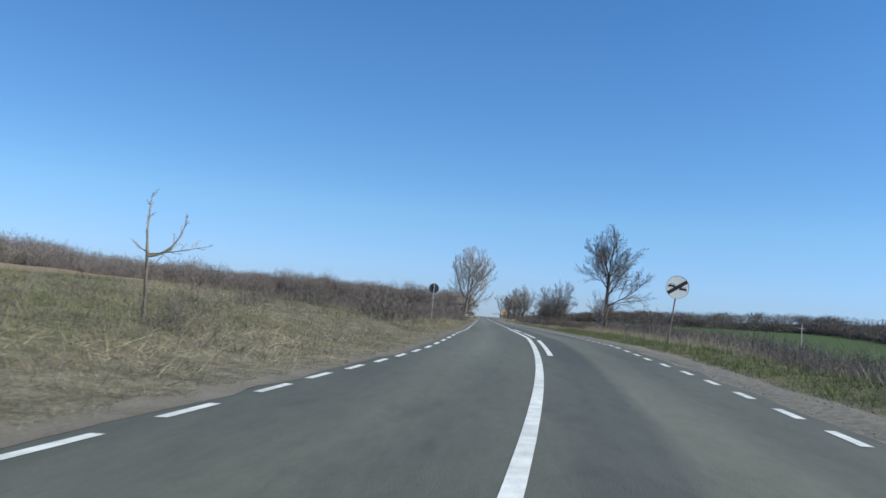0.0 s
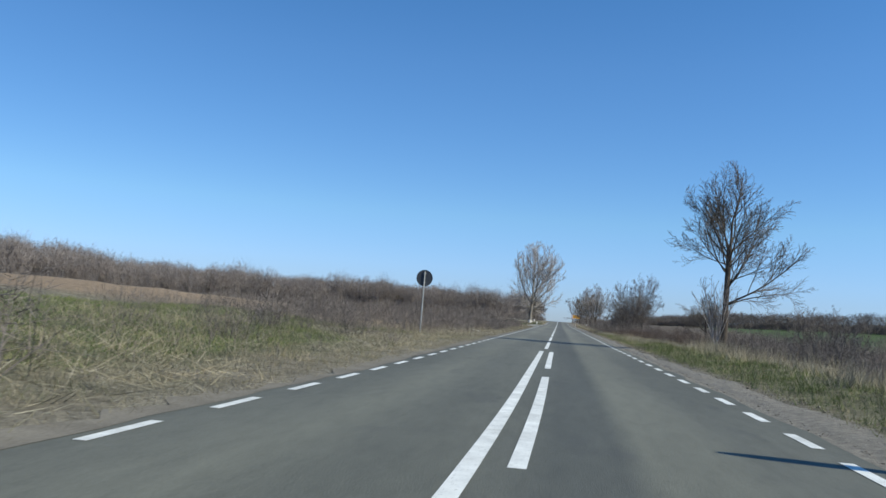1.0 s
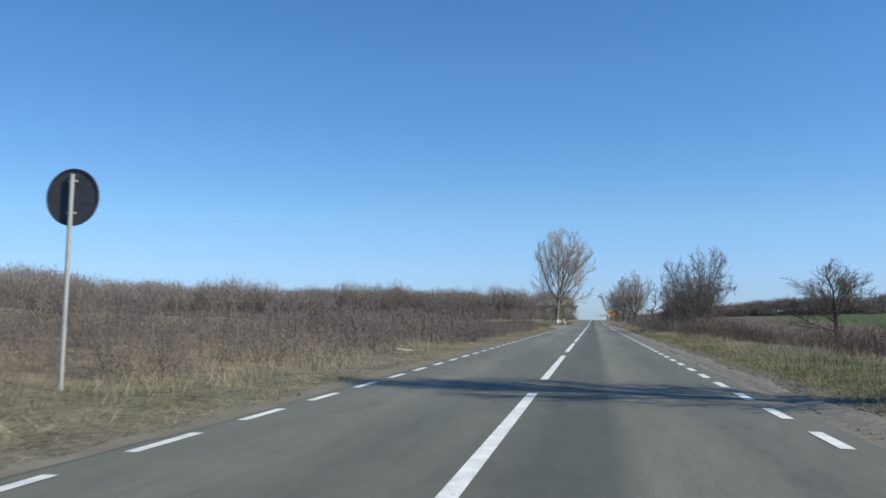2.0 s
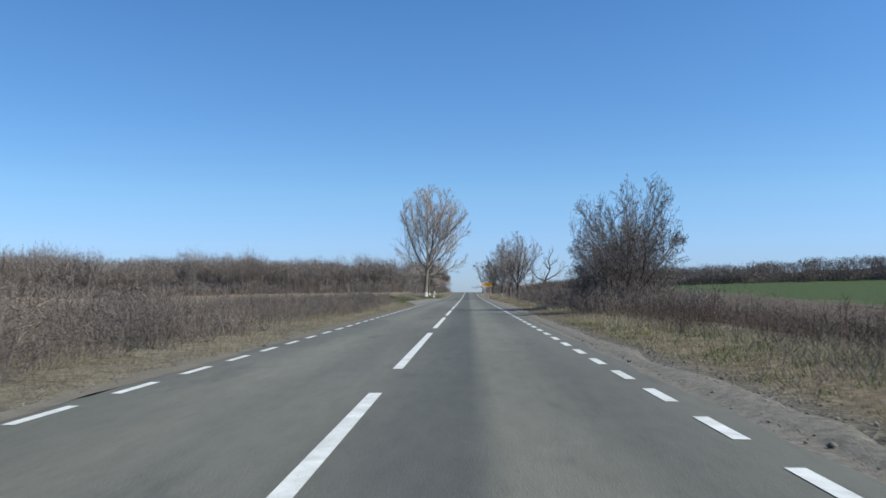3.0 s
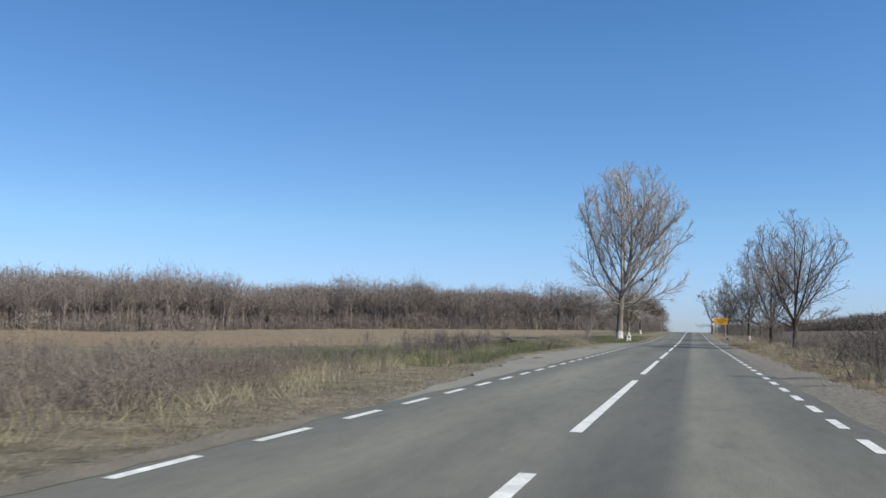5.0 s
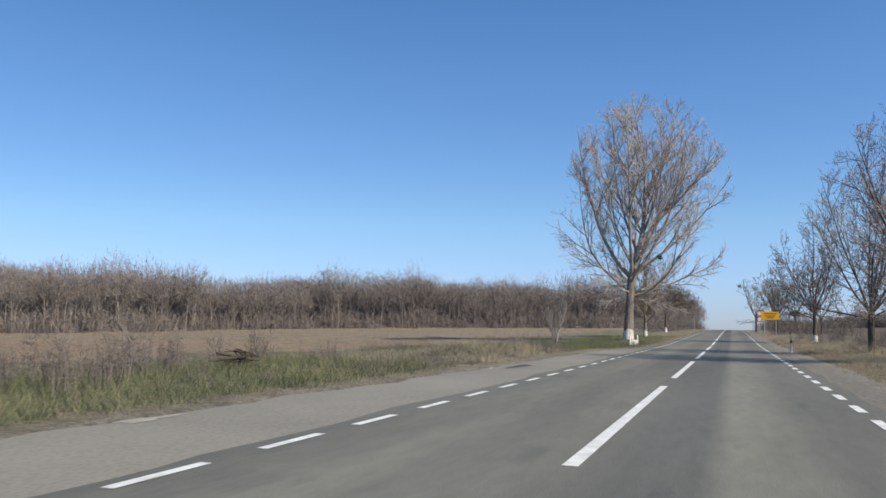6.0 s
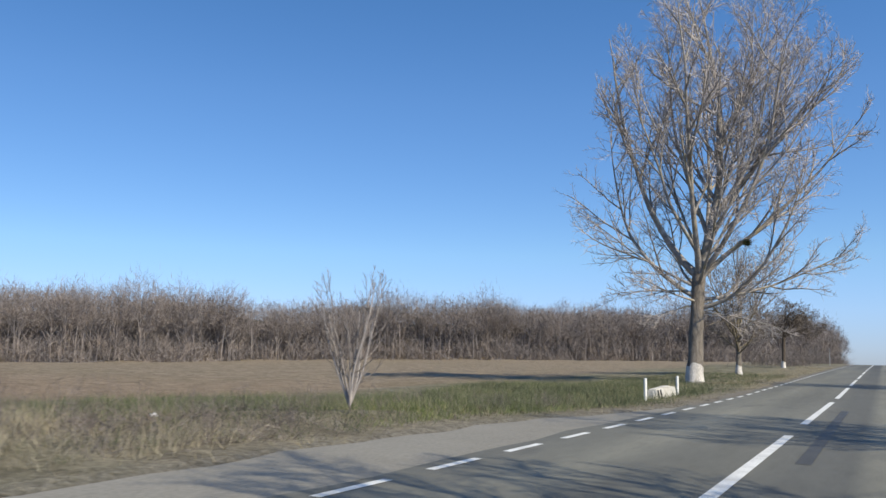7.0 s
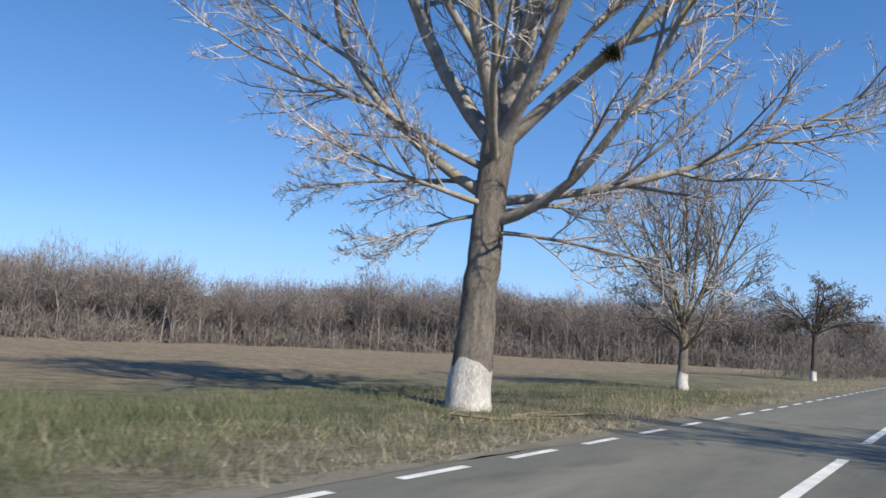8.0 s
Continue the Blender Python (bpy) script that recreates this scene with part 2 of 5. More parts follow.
M_ASPHALT, M_GROUND = asphalt(), ground_material()
M_LAYBY = speckled("worn_layby", (0.18, 0.168, 0.143), (0.285, 0.268, 0.23), 0.28, 0.92, 60, 0.3, 0.004, 0.2)
M_DUST = speckled("edge_dust", (0.115, 0.102, 0.083), (0.235, 0.212, 0.176), 1.2, 0.95, 22, 0.6, 0.01, 0.1)
M_GRAVEL = speckled("gravel", (0.09, 0.081, 0.069), (0.34, 0.31, 0.265), 7.0, 0.95, 6, 0.9, 0.03, 0.15)


# ---- mesh helpers ----
def mesh_of(name, verts, faces, mat):
    me = bpy.data.meshes.new(name)
    me.from_pydata([tuple(v) for v in verts], [], [tuple(f) for f in faces])
    me.materials.append(mat)
    return me


def mesh_arrays(name, verts, tris, mat):
    """A mesh from numpy arrays of corners and triangles."""
    me = bpy.data.meshes.new(name)
    me.vertices.add(len(verts))
    me.vertices.foreach_set("co", np.asarray(verts, dtype=np.float32).ravel())
    n = len(tris)
    me.loops.add(3 * n)
    me.loops.foreach_set("vertex_index", np.asarray(tris, dtype=np.int32).ravel())
    me.polygons.add(n)
    me.polygons.foreach_set("loop_start", np.arange(0, 3 * n, 3, dtype=np.int32))
    me.update(calc_edges=True)
    me.validate()
    me.materials.append(mat)
    return me


def part(name, data, parent, label="", at=None):
    """Links a mesh, or a bmesh with its material, as one object under a thing."""
    ob = new(name, data)
    ob.parent = parent
    if at is not None:
        ob.matrix_basis = at
    if label:
        tagged(ob, label)
    return ob


def thing(name, m, label, category, group=""):
    e = new(name)
    e.matrix_basis = m
    e.empty_display_size = 0.2
    return tagged(e, label, category, group)


def bm_mesh(name, bm, mat):
    me = bpy.data.meshes.new(name)
    bm.to_mesh(me)
    bm.free()
    me.materials.append(mat)
    return me


def box(sx, sy, sz, bevel=0.01, at=(0, 0, 0)):
    bm = bmesh.new()
    bmesh.ops.create_cube(bm, size=1, matrix=Matrix.Translation(at) @ Matrix.Diagonal((sx, sy, sz, 1)))
    if bevel:
        bmesh.ops.bevel(bm, geom=bm.edges[:], offset=bevel, segments=2, affect="EDGES")
    return bm


def tube_bm(r, h, sides=16, r2=None, at=(0, 0, 0), bevel=0.0):
    bm = bmesh.new()
    bmesh.ops.create_cone(bm, cap_ends=True, segments=sides, radius1=r, radius2=r if r2 is None else r2, depth=h, matrix=Matrix.Translation((at[0], at[1], at[2] + h / 2)))
    if bevel:
        bmesh.ops.bevel(bm, geom=[e for e in bm.edges if e.calc_face_angle(0) > 1], offset=bevel, segments=2, affect="EDGES")
    return bm


# ---- the lie of the land ----
def centre(y):
    """Where the road's centre line runs: a bend that straightens out."""
    return -2.0 * (np.maximum(0.0, 27.6 - np.asarray(y, float)) / 42.0) ** 2.2


def widen(y):
    """How much wider the other lane is in the bend."""
    return np.interp(y, [-60, -14, -6, 0, 5, 13, 20, 30], [0.5, 0.55, 0.62, 0.45, 0.3, 0.22, 0.14, 0.03])


def road_z(y):
    return np.interp(y, [-400, -100, -25, -11, 0, 5, 17, 235, 300, 370, 420, 520, 900, 4000], [-1.6, -1.1, -0.45, -0.35, -0.25, -0.18, 0, 0, 0.55, 0.95, 0.75, -2.0, -14.0, -60.0])


def bank(u, y):
    """How the road leans into the bend: its left edge lies lower there."""
    return 0.022 * np.interp(y, [-100, 5, 20, 4000], [1, 1, 0, 0]) * np.clip(u, -4.6, 4.6)


def smooth(a, b, v):
    t = np.clip((np.asarray(v, float) - a) / (b - a), 0, 1)
    return t * t * (3 - 2 * t)


LEFT_OUT = [0, 1.2, 3, 10, 30, 45, 120, 400, 3000]
LEFT_Y = [-75, 5, 45, 92, 160, 230, 300, 400, 600]
LEFT_Z = {1.2: [0.05, 0.05, 0.05, 0.02, 0.0, 0.0, 0.0, 0.0, 0.0],
          3: [0.3, 0.22, 0.0, 0.05, 0.0, -0.05, 0.05, 0.1, 0.0],
          10: [1.6, 1.25, 0.55, 0.4, 0.0, -0.25, 0.05, 0.2, 0.0],
          30: [1.9, 1.45, 1.2, 0.75, 0.0, -0.6, -0.5, -0.1, 0.0],
          45: [2.0, 2.05, 2.3, 2.05, 0.9, -0.65, -0.7, -0.2, 0.0],
          120: [4.2, 3.6, 3.0, 2.2, 0.7, -1.2, -2.2, -1.0, 0.0],
          400: [12, 12, 10, 8, 6, 4, 2, 2, 0.0],
          3000: [20, 20, 20, 20, 15, 10, 5, 0, 0]}
RIGHT_OUT = [0, 1, 3, 6, 12, 40, 120, 160, 260, 420, 3000]
RIGHT_Z = {1: [0.02, 0.04, 0.04, 0.02, 0.02, 0.02, 0.02, 0.02, 0.0],
           3: [0.2, 0.22, 0.3, 0.1, 0.1, 0.15, 0.15, 0.1, 0.0],
           6: [-0.8, -0.5, 0.3, 0.0, 0.05, 0.25, 0.3, 0.2, 0.0],
           12: [-2.2, -2.0, -1.4, -0.9, -0.5, -0.1, 0.2, 0.4, 0.0],
           40: [-4.0, -3.8, -3.5, -3.0, -2.0, -1.0, 0.0, 1.4, 1.5],
           120: [-4.5, -4.5, -4.0, -3.0, -1.6, 0.2, 2.0, 3.7, 4.0],
           160: [-3.5, -3.5, -3.0, -2.0, -0.3, 1.0, 3.2, 5.5, 6.0],
           260: [0.0, 0.0, 0.5, 1.0, 3.0, 5.0, 9.0, 12.0, 10.0],
           420: [8.0, 8.0, 8.0, 8.0, 8.0, 8.0, 10.0, 12.0, 10.0],
           3000: [10, 10, 8, 5, 5, 5, 5, 5, 5]}


def side_z(out, y, outs, table):
    """Height beside the road, from rows along the road at several distances out."""
    y = np.asarray(y, float)
    rows = np.stack([np.zeros_like(y)] + [np.interp(y, LEFT_Y, table[o]) for o in outs[1:]])
    idx = np.clip(np.searchsorted(outs, out, side="right") - 1, 0, len(outs) - 2)
    o = np.asarray(outs, float)
    f = np.clip((out - o[idx]) / (o[idx + 1] - o[idx]), 0, 1)
    k = np.arange(len(y))
    return rows[idx, k] * (1 - f) + rows[idx + 1, k] * f


def layby(y):
    """Width of the paved lay-by beyond the left edge line."""
    return np.interp(y, [150, 160, 178, 192, 216, 226], [0, 0.9, 2.7, 2.3, 2.0, 0.0])


def ripple(x, y):
    return (np.sin(x * 1.7 + 1.3 * np.sin(y * 0.9)) * np.cos(y * 1.3 + x * 0.4) * 0.5 + np.sin(x * 0.53 + y * 0.31) * 0.8 + np.sin(y * 0.47 - x * 0.8 + 2) * 0.6) / 1.9


WOOD_EDGE = [(-175, 20), (-160, 120), (-150, 165), (-142, 200), (-131, 270), (-115, 330), (-96, 358), (-62, 376), (-32, 396), (-15, 430), (-11, 520)]


def hill(x, y):
    """The rise on which the left wood stands."""
    behind = np.interp(y, [p[1] for p in WOOD_EDGE], [p[0] for p in WOOD_EDGE]) - x
    rough = 1 + 0.09 * ripple(x * 0.35, y * 0.3) + 0.06 * ripple(x * 0.9 + 5, y * 0.8)
    return 9.3 * smooth(2, 30, behind) * np.interp(y, [60, 130, 220, 300, 420, 520], [2.1, 1.75, 1.25, 1.0, 0.85, 0.4]) * rough


FAR_EDGE = [(165, -60), (152, 60), (144, 160), (142, 260), (152, 320), (152, 360), (104, 405), (62, 425), (32, 470), (24, 560)]


def far_hill(x, y):
    """The rise under the distant wood beyond the green field."""
    behind = x - np.interp(y, [p[1] for p in FAR_EDGE], [p[0] for p in FAR_EDGE])
    return 3.6 * smooth(1, 24, behind) * np.interp(y, [0, 420, 480], [1, 1, 0.4]) * (1 + 0.25 * ripple(x * 0.35, y * 0.3))


def land(x, y, bed=True):
    """Height of the ground at plan points; it sinks under the road and shoulder."""
    x, y = np.asarray(x, float).ravel(), np.asarray(y, float).ravel()
    u = x - centre(y)
    left, right = np.maximum(0, -u + ROAD_X - widen(y) - layby(y)), np.maximum(0, u - 4.0)
    z = np.where(u < 0, side_z(left, y, LEFT_OUT, LEFT_Z), side_z(right, y, RIGHT_OUT, RIGHT_Z))
    out = np.maximum(left, right)
    z = z + ripple(x, y) * np.clip((out - 0.4) / 3, 0, 1) * 0.09 * (1 + np.clip(out / 60, 0, 3))
    z = z + np.where(u < 0, hill(x, y), far_hill(x, y))
    # lumpy spoil beside the lay-by
    z = z + np.where(u < 0, 0.3 * np.exp(-((left - 2.8) / 1.3) ** 2) * smooth(180, 190, y) * smooth(222, 212, y) * (1 + 0.7 * ripple(x * 1.3, y * 0.9)), 0.0)
    # the ditch that the culvert drains
    z = z - np.where(u < 0, 0.5 * np.exp(-((y - 230.5) / 4.5) ** 2) * smooth(2.0, 4.0, left) * smooth(15, 9, left), 0.0)
    on_road = (u > ROAD_X - 0.02 - widen(y) - layby(y)) & (u < 4.0)
    sink = np.where(on_road, 0.07, 0.0)
    if bed:
        sink = np.maximum(sink, np.where(u > 3, 0.07 * smooth(4.5, 4.2, u), 0.0))
    return z + road_z(y) + bank(u, y) - sink


def land_at(x, y):
    return float(land([x], [y])[0])


def sheet(name, xs, ys, zf, mat):
    """A grid sheet over plan lines; xs may vary with y."""
    nx, ny = xs.shape[1], len(ys)
    Y = np.repeat(ys, nx)
    X = xs.ravel()
    V = np.stack([X, Y, zf(X, Y)], 1)
    i = (np.arange(ny - 1)[:, None] * nx + np.arange(nx - 1)[None]).ravel()
    T = np.concatenate([np.stack([i, i + 1, i + nx + 1], 1), np.stack([i, i + nx + 1, i + nx], 1)])
    return mesh_arrays(name, V, T, mat), V


def build_ground():
    ys = np.concatenate([np.linspace(-400, -40, 19)[:-1], np.arange(-40, 420, 1.2), np.geomspace(422, 4200, 40)])
    off = np.concatenate([[0.0, 0.25], np.arange(0.5, 14, 0.55), np.geomspace(14.6, 400, 46), np.geomspace(440, 3200, 14)])
    lw = (-ROAD_X + widen(ys) + layby(ys))[:, None]
    xl = -(lw - 0.03 + off[None, ::-1])
    mid = np.array([[-2.5, 0.0, 2.5, 3.97]]).repeat(len(ys), 0)
    xr = 4.0 + off[None].repeat(len(ys), 0)
    xs = np.concatenate([xl, mid, xr], 1) + centre(ys)[:, None]
    me, V = sheet("ground", xs, ys, land, M_GROUND)
    x, y = V[:, 0], V[:, 1]
    u = x - centre(y)
    lo, ro = np.maximum(0, -u + ROAD_X - widen(y) - layby(y)), np.maximum(0, u - 4.0)
    wob = ripple(x * 0.7, y * 0.5)
    edge = np.interp(y, [-60, 40, 90, 140, 200, 260, 420], [26, 26, 30, 22, 15.5, 15, 18])
    field = (u < 0) * smooth(-1.5, 1.5, lo - edge + 2.0 * wob)
    crop = (u > 0) * smooth(-4, 4, ro - np.interp(y, [0, 60, 120, 300], [72, 68, 62, 60]) + 5 * wob) * smooth(162, 150, ro)
    far_right = (u > 0) * smooth(8, 20, ro) * (1 - crop)
    gl = (u < 0) * (np.interp(lo + 1.2 * wob, [1.8, 3.5, 13, 17], [0, 1, 1, 0]) * np.interp(y, [-55, -10, 10, 26, 50, 58, 140, 165, 172, 188, 196, 215, 222, 240, 250, 300], [0.7, 0.6, 0.3, 1.0, 0.9, 0.1, 0.1, 0.3, 1.0, 0.9, 0.3, 0.9, 1.0, 0.9, 0.5, 0.4]))
    gr = (u > 0) * np.interp(ro, [0.6, 1.4, 2.6, 3.8], [0, 1, 0.8, 0.1]) * np.interp(y, [-40, 10, 58, 75, 420], [0.8, 0.9, 0.8, 0.12, 0.12])
    g = np.clip((gl + gr) * (0.75 + 0.5 * wob), 0, 1)
    bare = np.clip(smooth(0.7, 0.15, lo) * (u < 0) * 0.6 + smooth(1.0, 0.5, ro) * (u > 0) * 0.8, 0, 1)
    field = np.maximum(field, 0.7 * far_right)
    field = field * np.interp(y, [222, 246], [1, 0.5])
    # leaf litter and bare soil under the scrub
    field = np.maximum(field, (u < 0) * 0.75 * smooth(3.0, 5.0, lo + wob) * np.interp(y, [50, 62, 150, 168], [0, 1, 1, 0]))
    field = np.maximum(field, (u > 0) * 0.6 * np.interp(ro, [0.8, 1.2, 2.2, 3.2], [0, 1, 1, 0]) * np.interp(y, [55, 68, 300, 340], [0, 1, 1, 0]))
    col = np.stack([field, g, bare, crop], 1).astype(np.float32)
    wa = me.attributes.new("litter", "FLOAT", "POINT")
    wa.data.foreach_set("value", np.where(u < 0, smooth(0.15, 1.2, hill(x, y)), np.maximum(smooth(0.15, 1.0, far_hill(x, y)), 0.8 * far_right * (ro < 150))).astype(np.float32))
    ca = me.color_attributes.new("zone", "FLOAT_COLOR", "POINT")
    ca.data.foreach_set("color", col.ravel())
    me.shade_smooth()
    return tagged(new("ground", me), "rolling early-spring land of dry grass, ploughed soil and green crop", "ground", kind="structure")


def build_road():
    ys = np.concatenate([np.linspace(-400, -40, 19)[:-1], np.arange(-40, 430, 1.0), np.geomspace(432, 900, 20)])
    across = np.linspace(ROAD_X, ROAD_R, 15)
    ragged = np.zeros((len(ys), 15))
    ragged[:, 0] = -widen(ys) + 0.05 * np.sin(ys * 1.3) + 0.06 * np.sin(ys * 0.57 + 1) + rng.normal(0, 0.02, len(ys))
    ragged[:, -1] = 0.04 * np.sin(ys * 1.1) + rng.normal(0, 0.03, len(ys))
    xs = across[None] + centre(ys)[:, None] + ragged
    me, V = sheet("road", xs, ys, lambda x, y: road_z(y) + bank(x - centre(y), y), M_ASPHALT)
    a = me.attributes.new("across", "FLOAT", "POINT")
    a.data.foreach_set("value", np.tile((across - ROAD_X) / (ROAD_R - ROAD_X), len(ys)).astype(np.float32))
    # asphalt tone along the road: darkest in the bend, full from y 110
    a = me.attributes.new("past_bend", "FLOAT", "POINT")
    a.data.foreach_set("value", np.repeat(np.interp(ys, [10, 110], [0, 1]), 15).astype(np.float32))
    road = tagged(new("road", me), "grey asphalt two-lane country road with white markings", "road", kind="structure")
    # paved lay-by, worn and paler, on the other lane's side
    ys = np.arange(150.5, 226, 0.8)
    f = np.linspace(0, 1, 8)
    wob = 0.12 * np.sin(ys * 0.9) + 0.1 * np.sin(ys * 2.3 + 1)
    xs = ROAD_X + 0.02 - f[None] * (layby(ys) + wob * np.clip(layby(ys), 0, 1))[:, None]
    me, _ = sheet("layby", xs[:, ::-1], ys, lambda x, y: road_z(y) - 0.012 + 0.0 * x, M_LAYBY)
    tagged(new("pavement_layby", me), "worn pale grey paved lay-by beside the road", "lay-by", kind="structure")
    # gravel shoulder on the near lane's side
    ys = np.arange(-40, 430, 0.9)
    f = np.linspace(0, 1, 10)
    w = np.interp(ys, [-40, 26, 46, 120, 150, 200, 430], [1.2, 1.2, 0.8, 0.85, 1.6, 1.3, 1.1]) + 0.12 * np.sin(ys * 0.8) + rng.normal(0, 0.07, len(ys))
    xs = ROAD_R - 0.06 + f[None] * w[:, None] + centre(ys)[:, None]

    def gravel_z(x, y):
        u = x - centre(y)
        out = (u - ROAD_R + 0.06) / np.repeat(w, 10)
        near, far = road_z(y) + bank(u, y) - 0.012, land(x, y, False) + 0.025 + 0.01 * np.sin(7 * x) * np.sin(5 * y)
        z = near + (far - near) * smooth(3.85, 4.3, u)
        return z - 0.05 * smooth(0.8, 1.0, out)

    # dust and grit washed over the other lane's edge, before and after the lay-by
    def grit_z(x, y):
        u = x - centre(y)
        g = smooth(-0.3, 0.05, u - (ROAD_X - widen(y)))
        return (road_z(y) + bank(u, y) + 0.005) * g + (land(x, y, False) + 0.012) * (1 - g)

    grit = np.random.default_rng(31)
    for y0, y1 in ((-40, 150), (226.5, 430)):
        yd = np.arange(y0, y1, 0.45)
        rag = np.convolve(grit.normal(0, 1, len(yd) + 4), np.ones(3) / 3, "same")[2:-2]
        inner = np.clip(0.13 + 0.07 * rag + 0.05 * np.sin(yd * 0.7), 0.03, 0.26)
        outer = 0.22 + 0.1 * np.sin(yd * 0.43) + 0.07 * grit.normal(0, 1, len(yd))
        fd, lane = np.linspace(0, 1, 5), ROAD_X - widen(yd)
        xd = (lane - outer)[:, None] * (1 - fd) + (lane + inner)[:, None] * fd + centre(yd)[:, None]
        me, _ = sheet("edge_grit", xd, yd, grit_z, M_DUST)
        tagged(new("pavement_edge", me), "pale dust and grit along the ragged asphalt edge", "road edge", kind="structure")
    me, _ = sheet("shoulder", xs, ys, gravel_z, M_GRAVEL)
    tagged(new("pavement_shoulder", me), "grey gravel shoulder along the asphalt", "shoulder", kind="structure")
    return road


def strip(u0, u1, y0, y1, steps, z=0.006):
    """A painted strip that follows the road, with slightly worn ends."""
    ys = np.linspace(y0, y1, steps + 1)
    v, f = [], []
    for i, y in enumerate(ys):
        c, h = float(centre(y)), float(road_z(y)) + z
        v += [(c + u0, y, h + float(bank(u0, y))), (c + u1, y, h + float(bank(u1, y)))]
        if i:
            k = 2 * i
            f.append((k - 2, k - 1, k + 1, k))
    return v, f


# which dash of the edge lines lies where along the road; their spacing drifts a little
LEFT_DASH = ((-13, -10.86), (-12, -8.2), (-7, 3.19), (-5, 7.81), (-3, 12.46), (0, 19.46), (2, 24.48), (21, 70.07), (23, 74.83), (34, 100.48), (36, 105.46), (47, 130.56), (49, 135.37), (66, 175.95), (68, 180.41), (80, 208.54), (82, 212.98), (94, 240.77), (96, 245.36))
RIGHT_DASH = ((-12, -7.22), (-10, -1.77), (-7, 6.3), (-5, 11.35), (-4, 14.2), (0, 23.04), (1, 25.55), (19, 69.62), (21, 74.2), (32, 99.88), (34, 104.55), (46, 132.45), (47, 134.85), (68, 185.32), (69, 187.8))


def dash_y(k, knots):
    """Where the middle of the edge line's k-th dash lies."""
    ks, at = zip(*knots)
    return float(np.interp(k, ks, at)) + 2.4 * (min(0, k - ks[0]) + max(0, k - ks[-1]))


def build_markings(road):
    def mark(name, u, w, y0, y1):
        v, f = strip(u - w / 2, u + w / 2, y0, y1, max(1, int((y1 - y0) / 2)))
        part(name, mesh_of(name, v, f, M_PAINT), road)
    for k in range(-18, 116):
        y = dash_y(k, LEFT_DASH)
        mark("edge_dash", -3.12 - float(widen(y)), 0.13, y - 0.64, y + 0.64)
    for k in range(-18, 114):
        y = dash_y(k, RIGHT_DASH)
        mark("edge_dash", float(np.interp(y, [-12, 0, 6, 14, 20, 30, 60], [3.5, 3.5, 3.3, 3.4, 3.46, 3.52, 3.4])), 0.15, y - 0.62, y + 0.62)
    for u, knots, k0 in ((-3.12, LEFT_DASH, 116), (3.4, RIGHT_DASH, 114)):
        v, f = [], []
        for k in range(k0, k0 + 60):
            y = dash_y(k, knots)
            a, b = strip(u - 0.07, u + 0.07, y - 0.6, y + 0.6, 1)
            f += [tuple(i + len(v) for i in q) for q in b]
            v += a
        tagged(part("far_dashes", mesh_of("far_dashes", v, f, M_PAINT), road), kind="stuff")
    mark("solid_line", -0.13, 0.17, -60, 45.3)
    for k in range(-5, -2):
        y = 77 + 14.4 * k - (0.35 if k < -4 else 0)
        mark("centre_dash", 0.26, 0.16, y, y + 11.2)
    for k in range(-2, 24):
        mark("centre_dash", 0.0, 0.16, 77 + 14.4 * k, 77 + 14.4 * k + 11.3)


ground = build_ground()
road = build_road()
build_markings(road)


# ---- bare trees ----
def tubes(lines):
    """Tapered tubes round lines of points with radii; returns corners and triangles."""
    V, T, n0 = [], [], 0
    for pts, rad in lines:
        pts, rad = np.asarray(pts), np.asarray(rad)
        sides = 18 if rad[0] > 0.38 else 10 if rad[0] > 0.15 else 6 if rad[0] > 0.06 else 4 if rad[0] > 0.025 else 3
        d = np.gradient(pts, axis=0)
        d /= np.linalg.norm(d, axis=1, keepdims=True) + 1e-9
        ref = np.array([0.0, 1.0, 0.0]) if abs(d[0][2]) > 0.6 else np.array([0.0, 0.0, 1.0])
        a = np.cross(d, ref)
        a /= np.linalg.norm(a, axis=1, keepdims=True) + 1e-9
        b = np.cross(d, a)
        th = np.arange(sides) * 2 * np.pi / sides
        ring = pts[:, None] + rad[:, None, None] * (np.cos(th)[None, :, None] * a[:, None] + np.sin(th)[None, :, None] * b[:, None])
        m = len(pts)
        V.append(ring.reshape(-1, 3))
        i = np.arange(m - 1)[:, None] * sides
        j, k = np.arange(sides)[None], (np.arange(sides)[None] + 1) % sides
        q = [(i + j).ravel(), (i + k).ravel(), (i + sides + k).ravel(), (i + sides + j).ravel()]
        T.append(n0 + np.stack([q[0], q[2], q[1]], 1))
        T.append(n0 + np.stack([q[0], q[3], q[2]], 1))
        n0 += m * sides
    return np.concatenate(V), np.concatenate(T)


def ribbons(lines):
    """The finest twigs: slivers of two lengths, three triangles each."""
    P = np.array([p if len(p) == 3 else [p[0], (p[0] + p[1]) / 2, p[1]] for p, _ in lines])
    R = np.array([q[0] for _, q in lines])[:, None]
    s = np.cross(P[:, 2] - P[:, 0], np.random.default_rng(len(P)).normal(size=(len(P), 3)))
    s *= R * 1.25 / (np.linalg.norm(s, axis=1, keepdims=True) + 1e-9)
    V = np.stack([P[:, 0] - s, P[:, 0] + s, P[:, 1] + s * 0.7, P[:, 1] - s * 0.7, P[:, 2]], 1).reshape(-1, 3)
    k = np.arange(len(P))[:, None] * 5
    return V, np.concatenate([k + [0, 1, 2], k + [0, 2, 3], k + [3, 2, 4]])


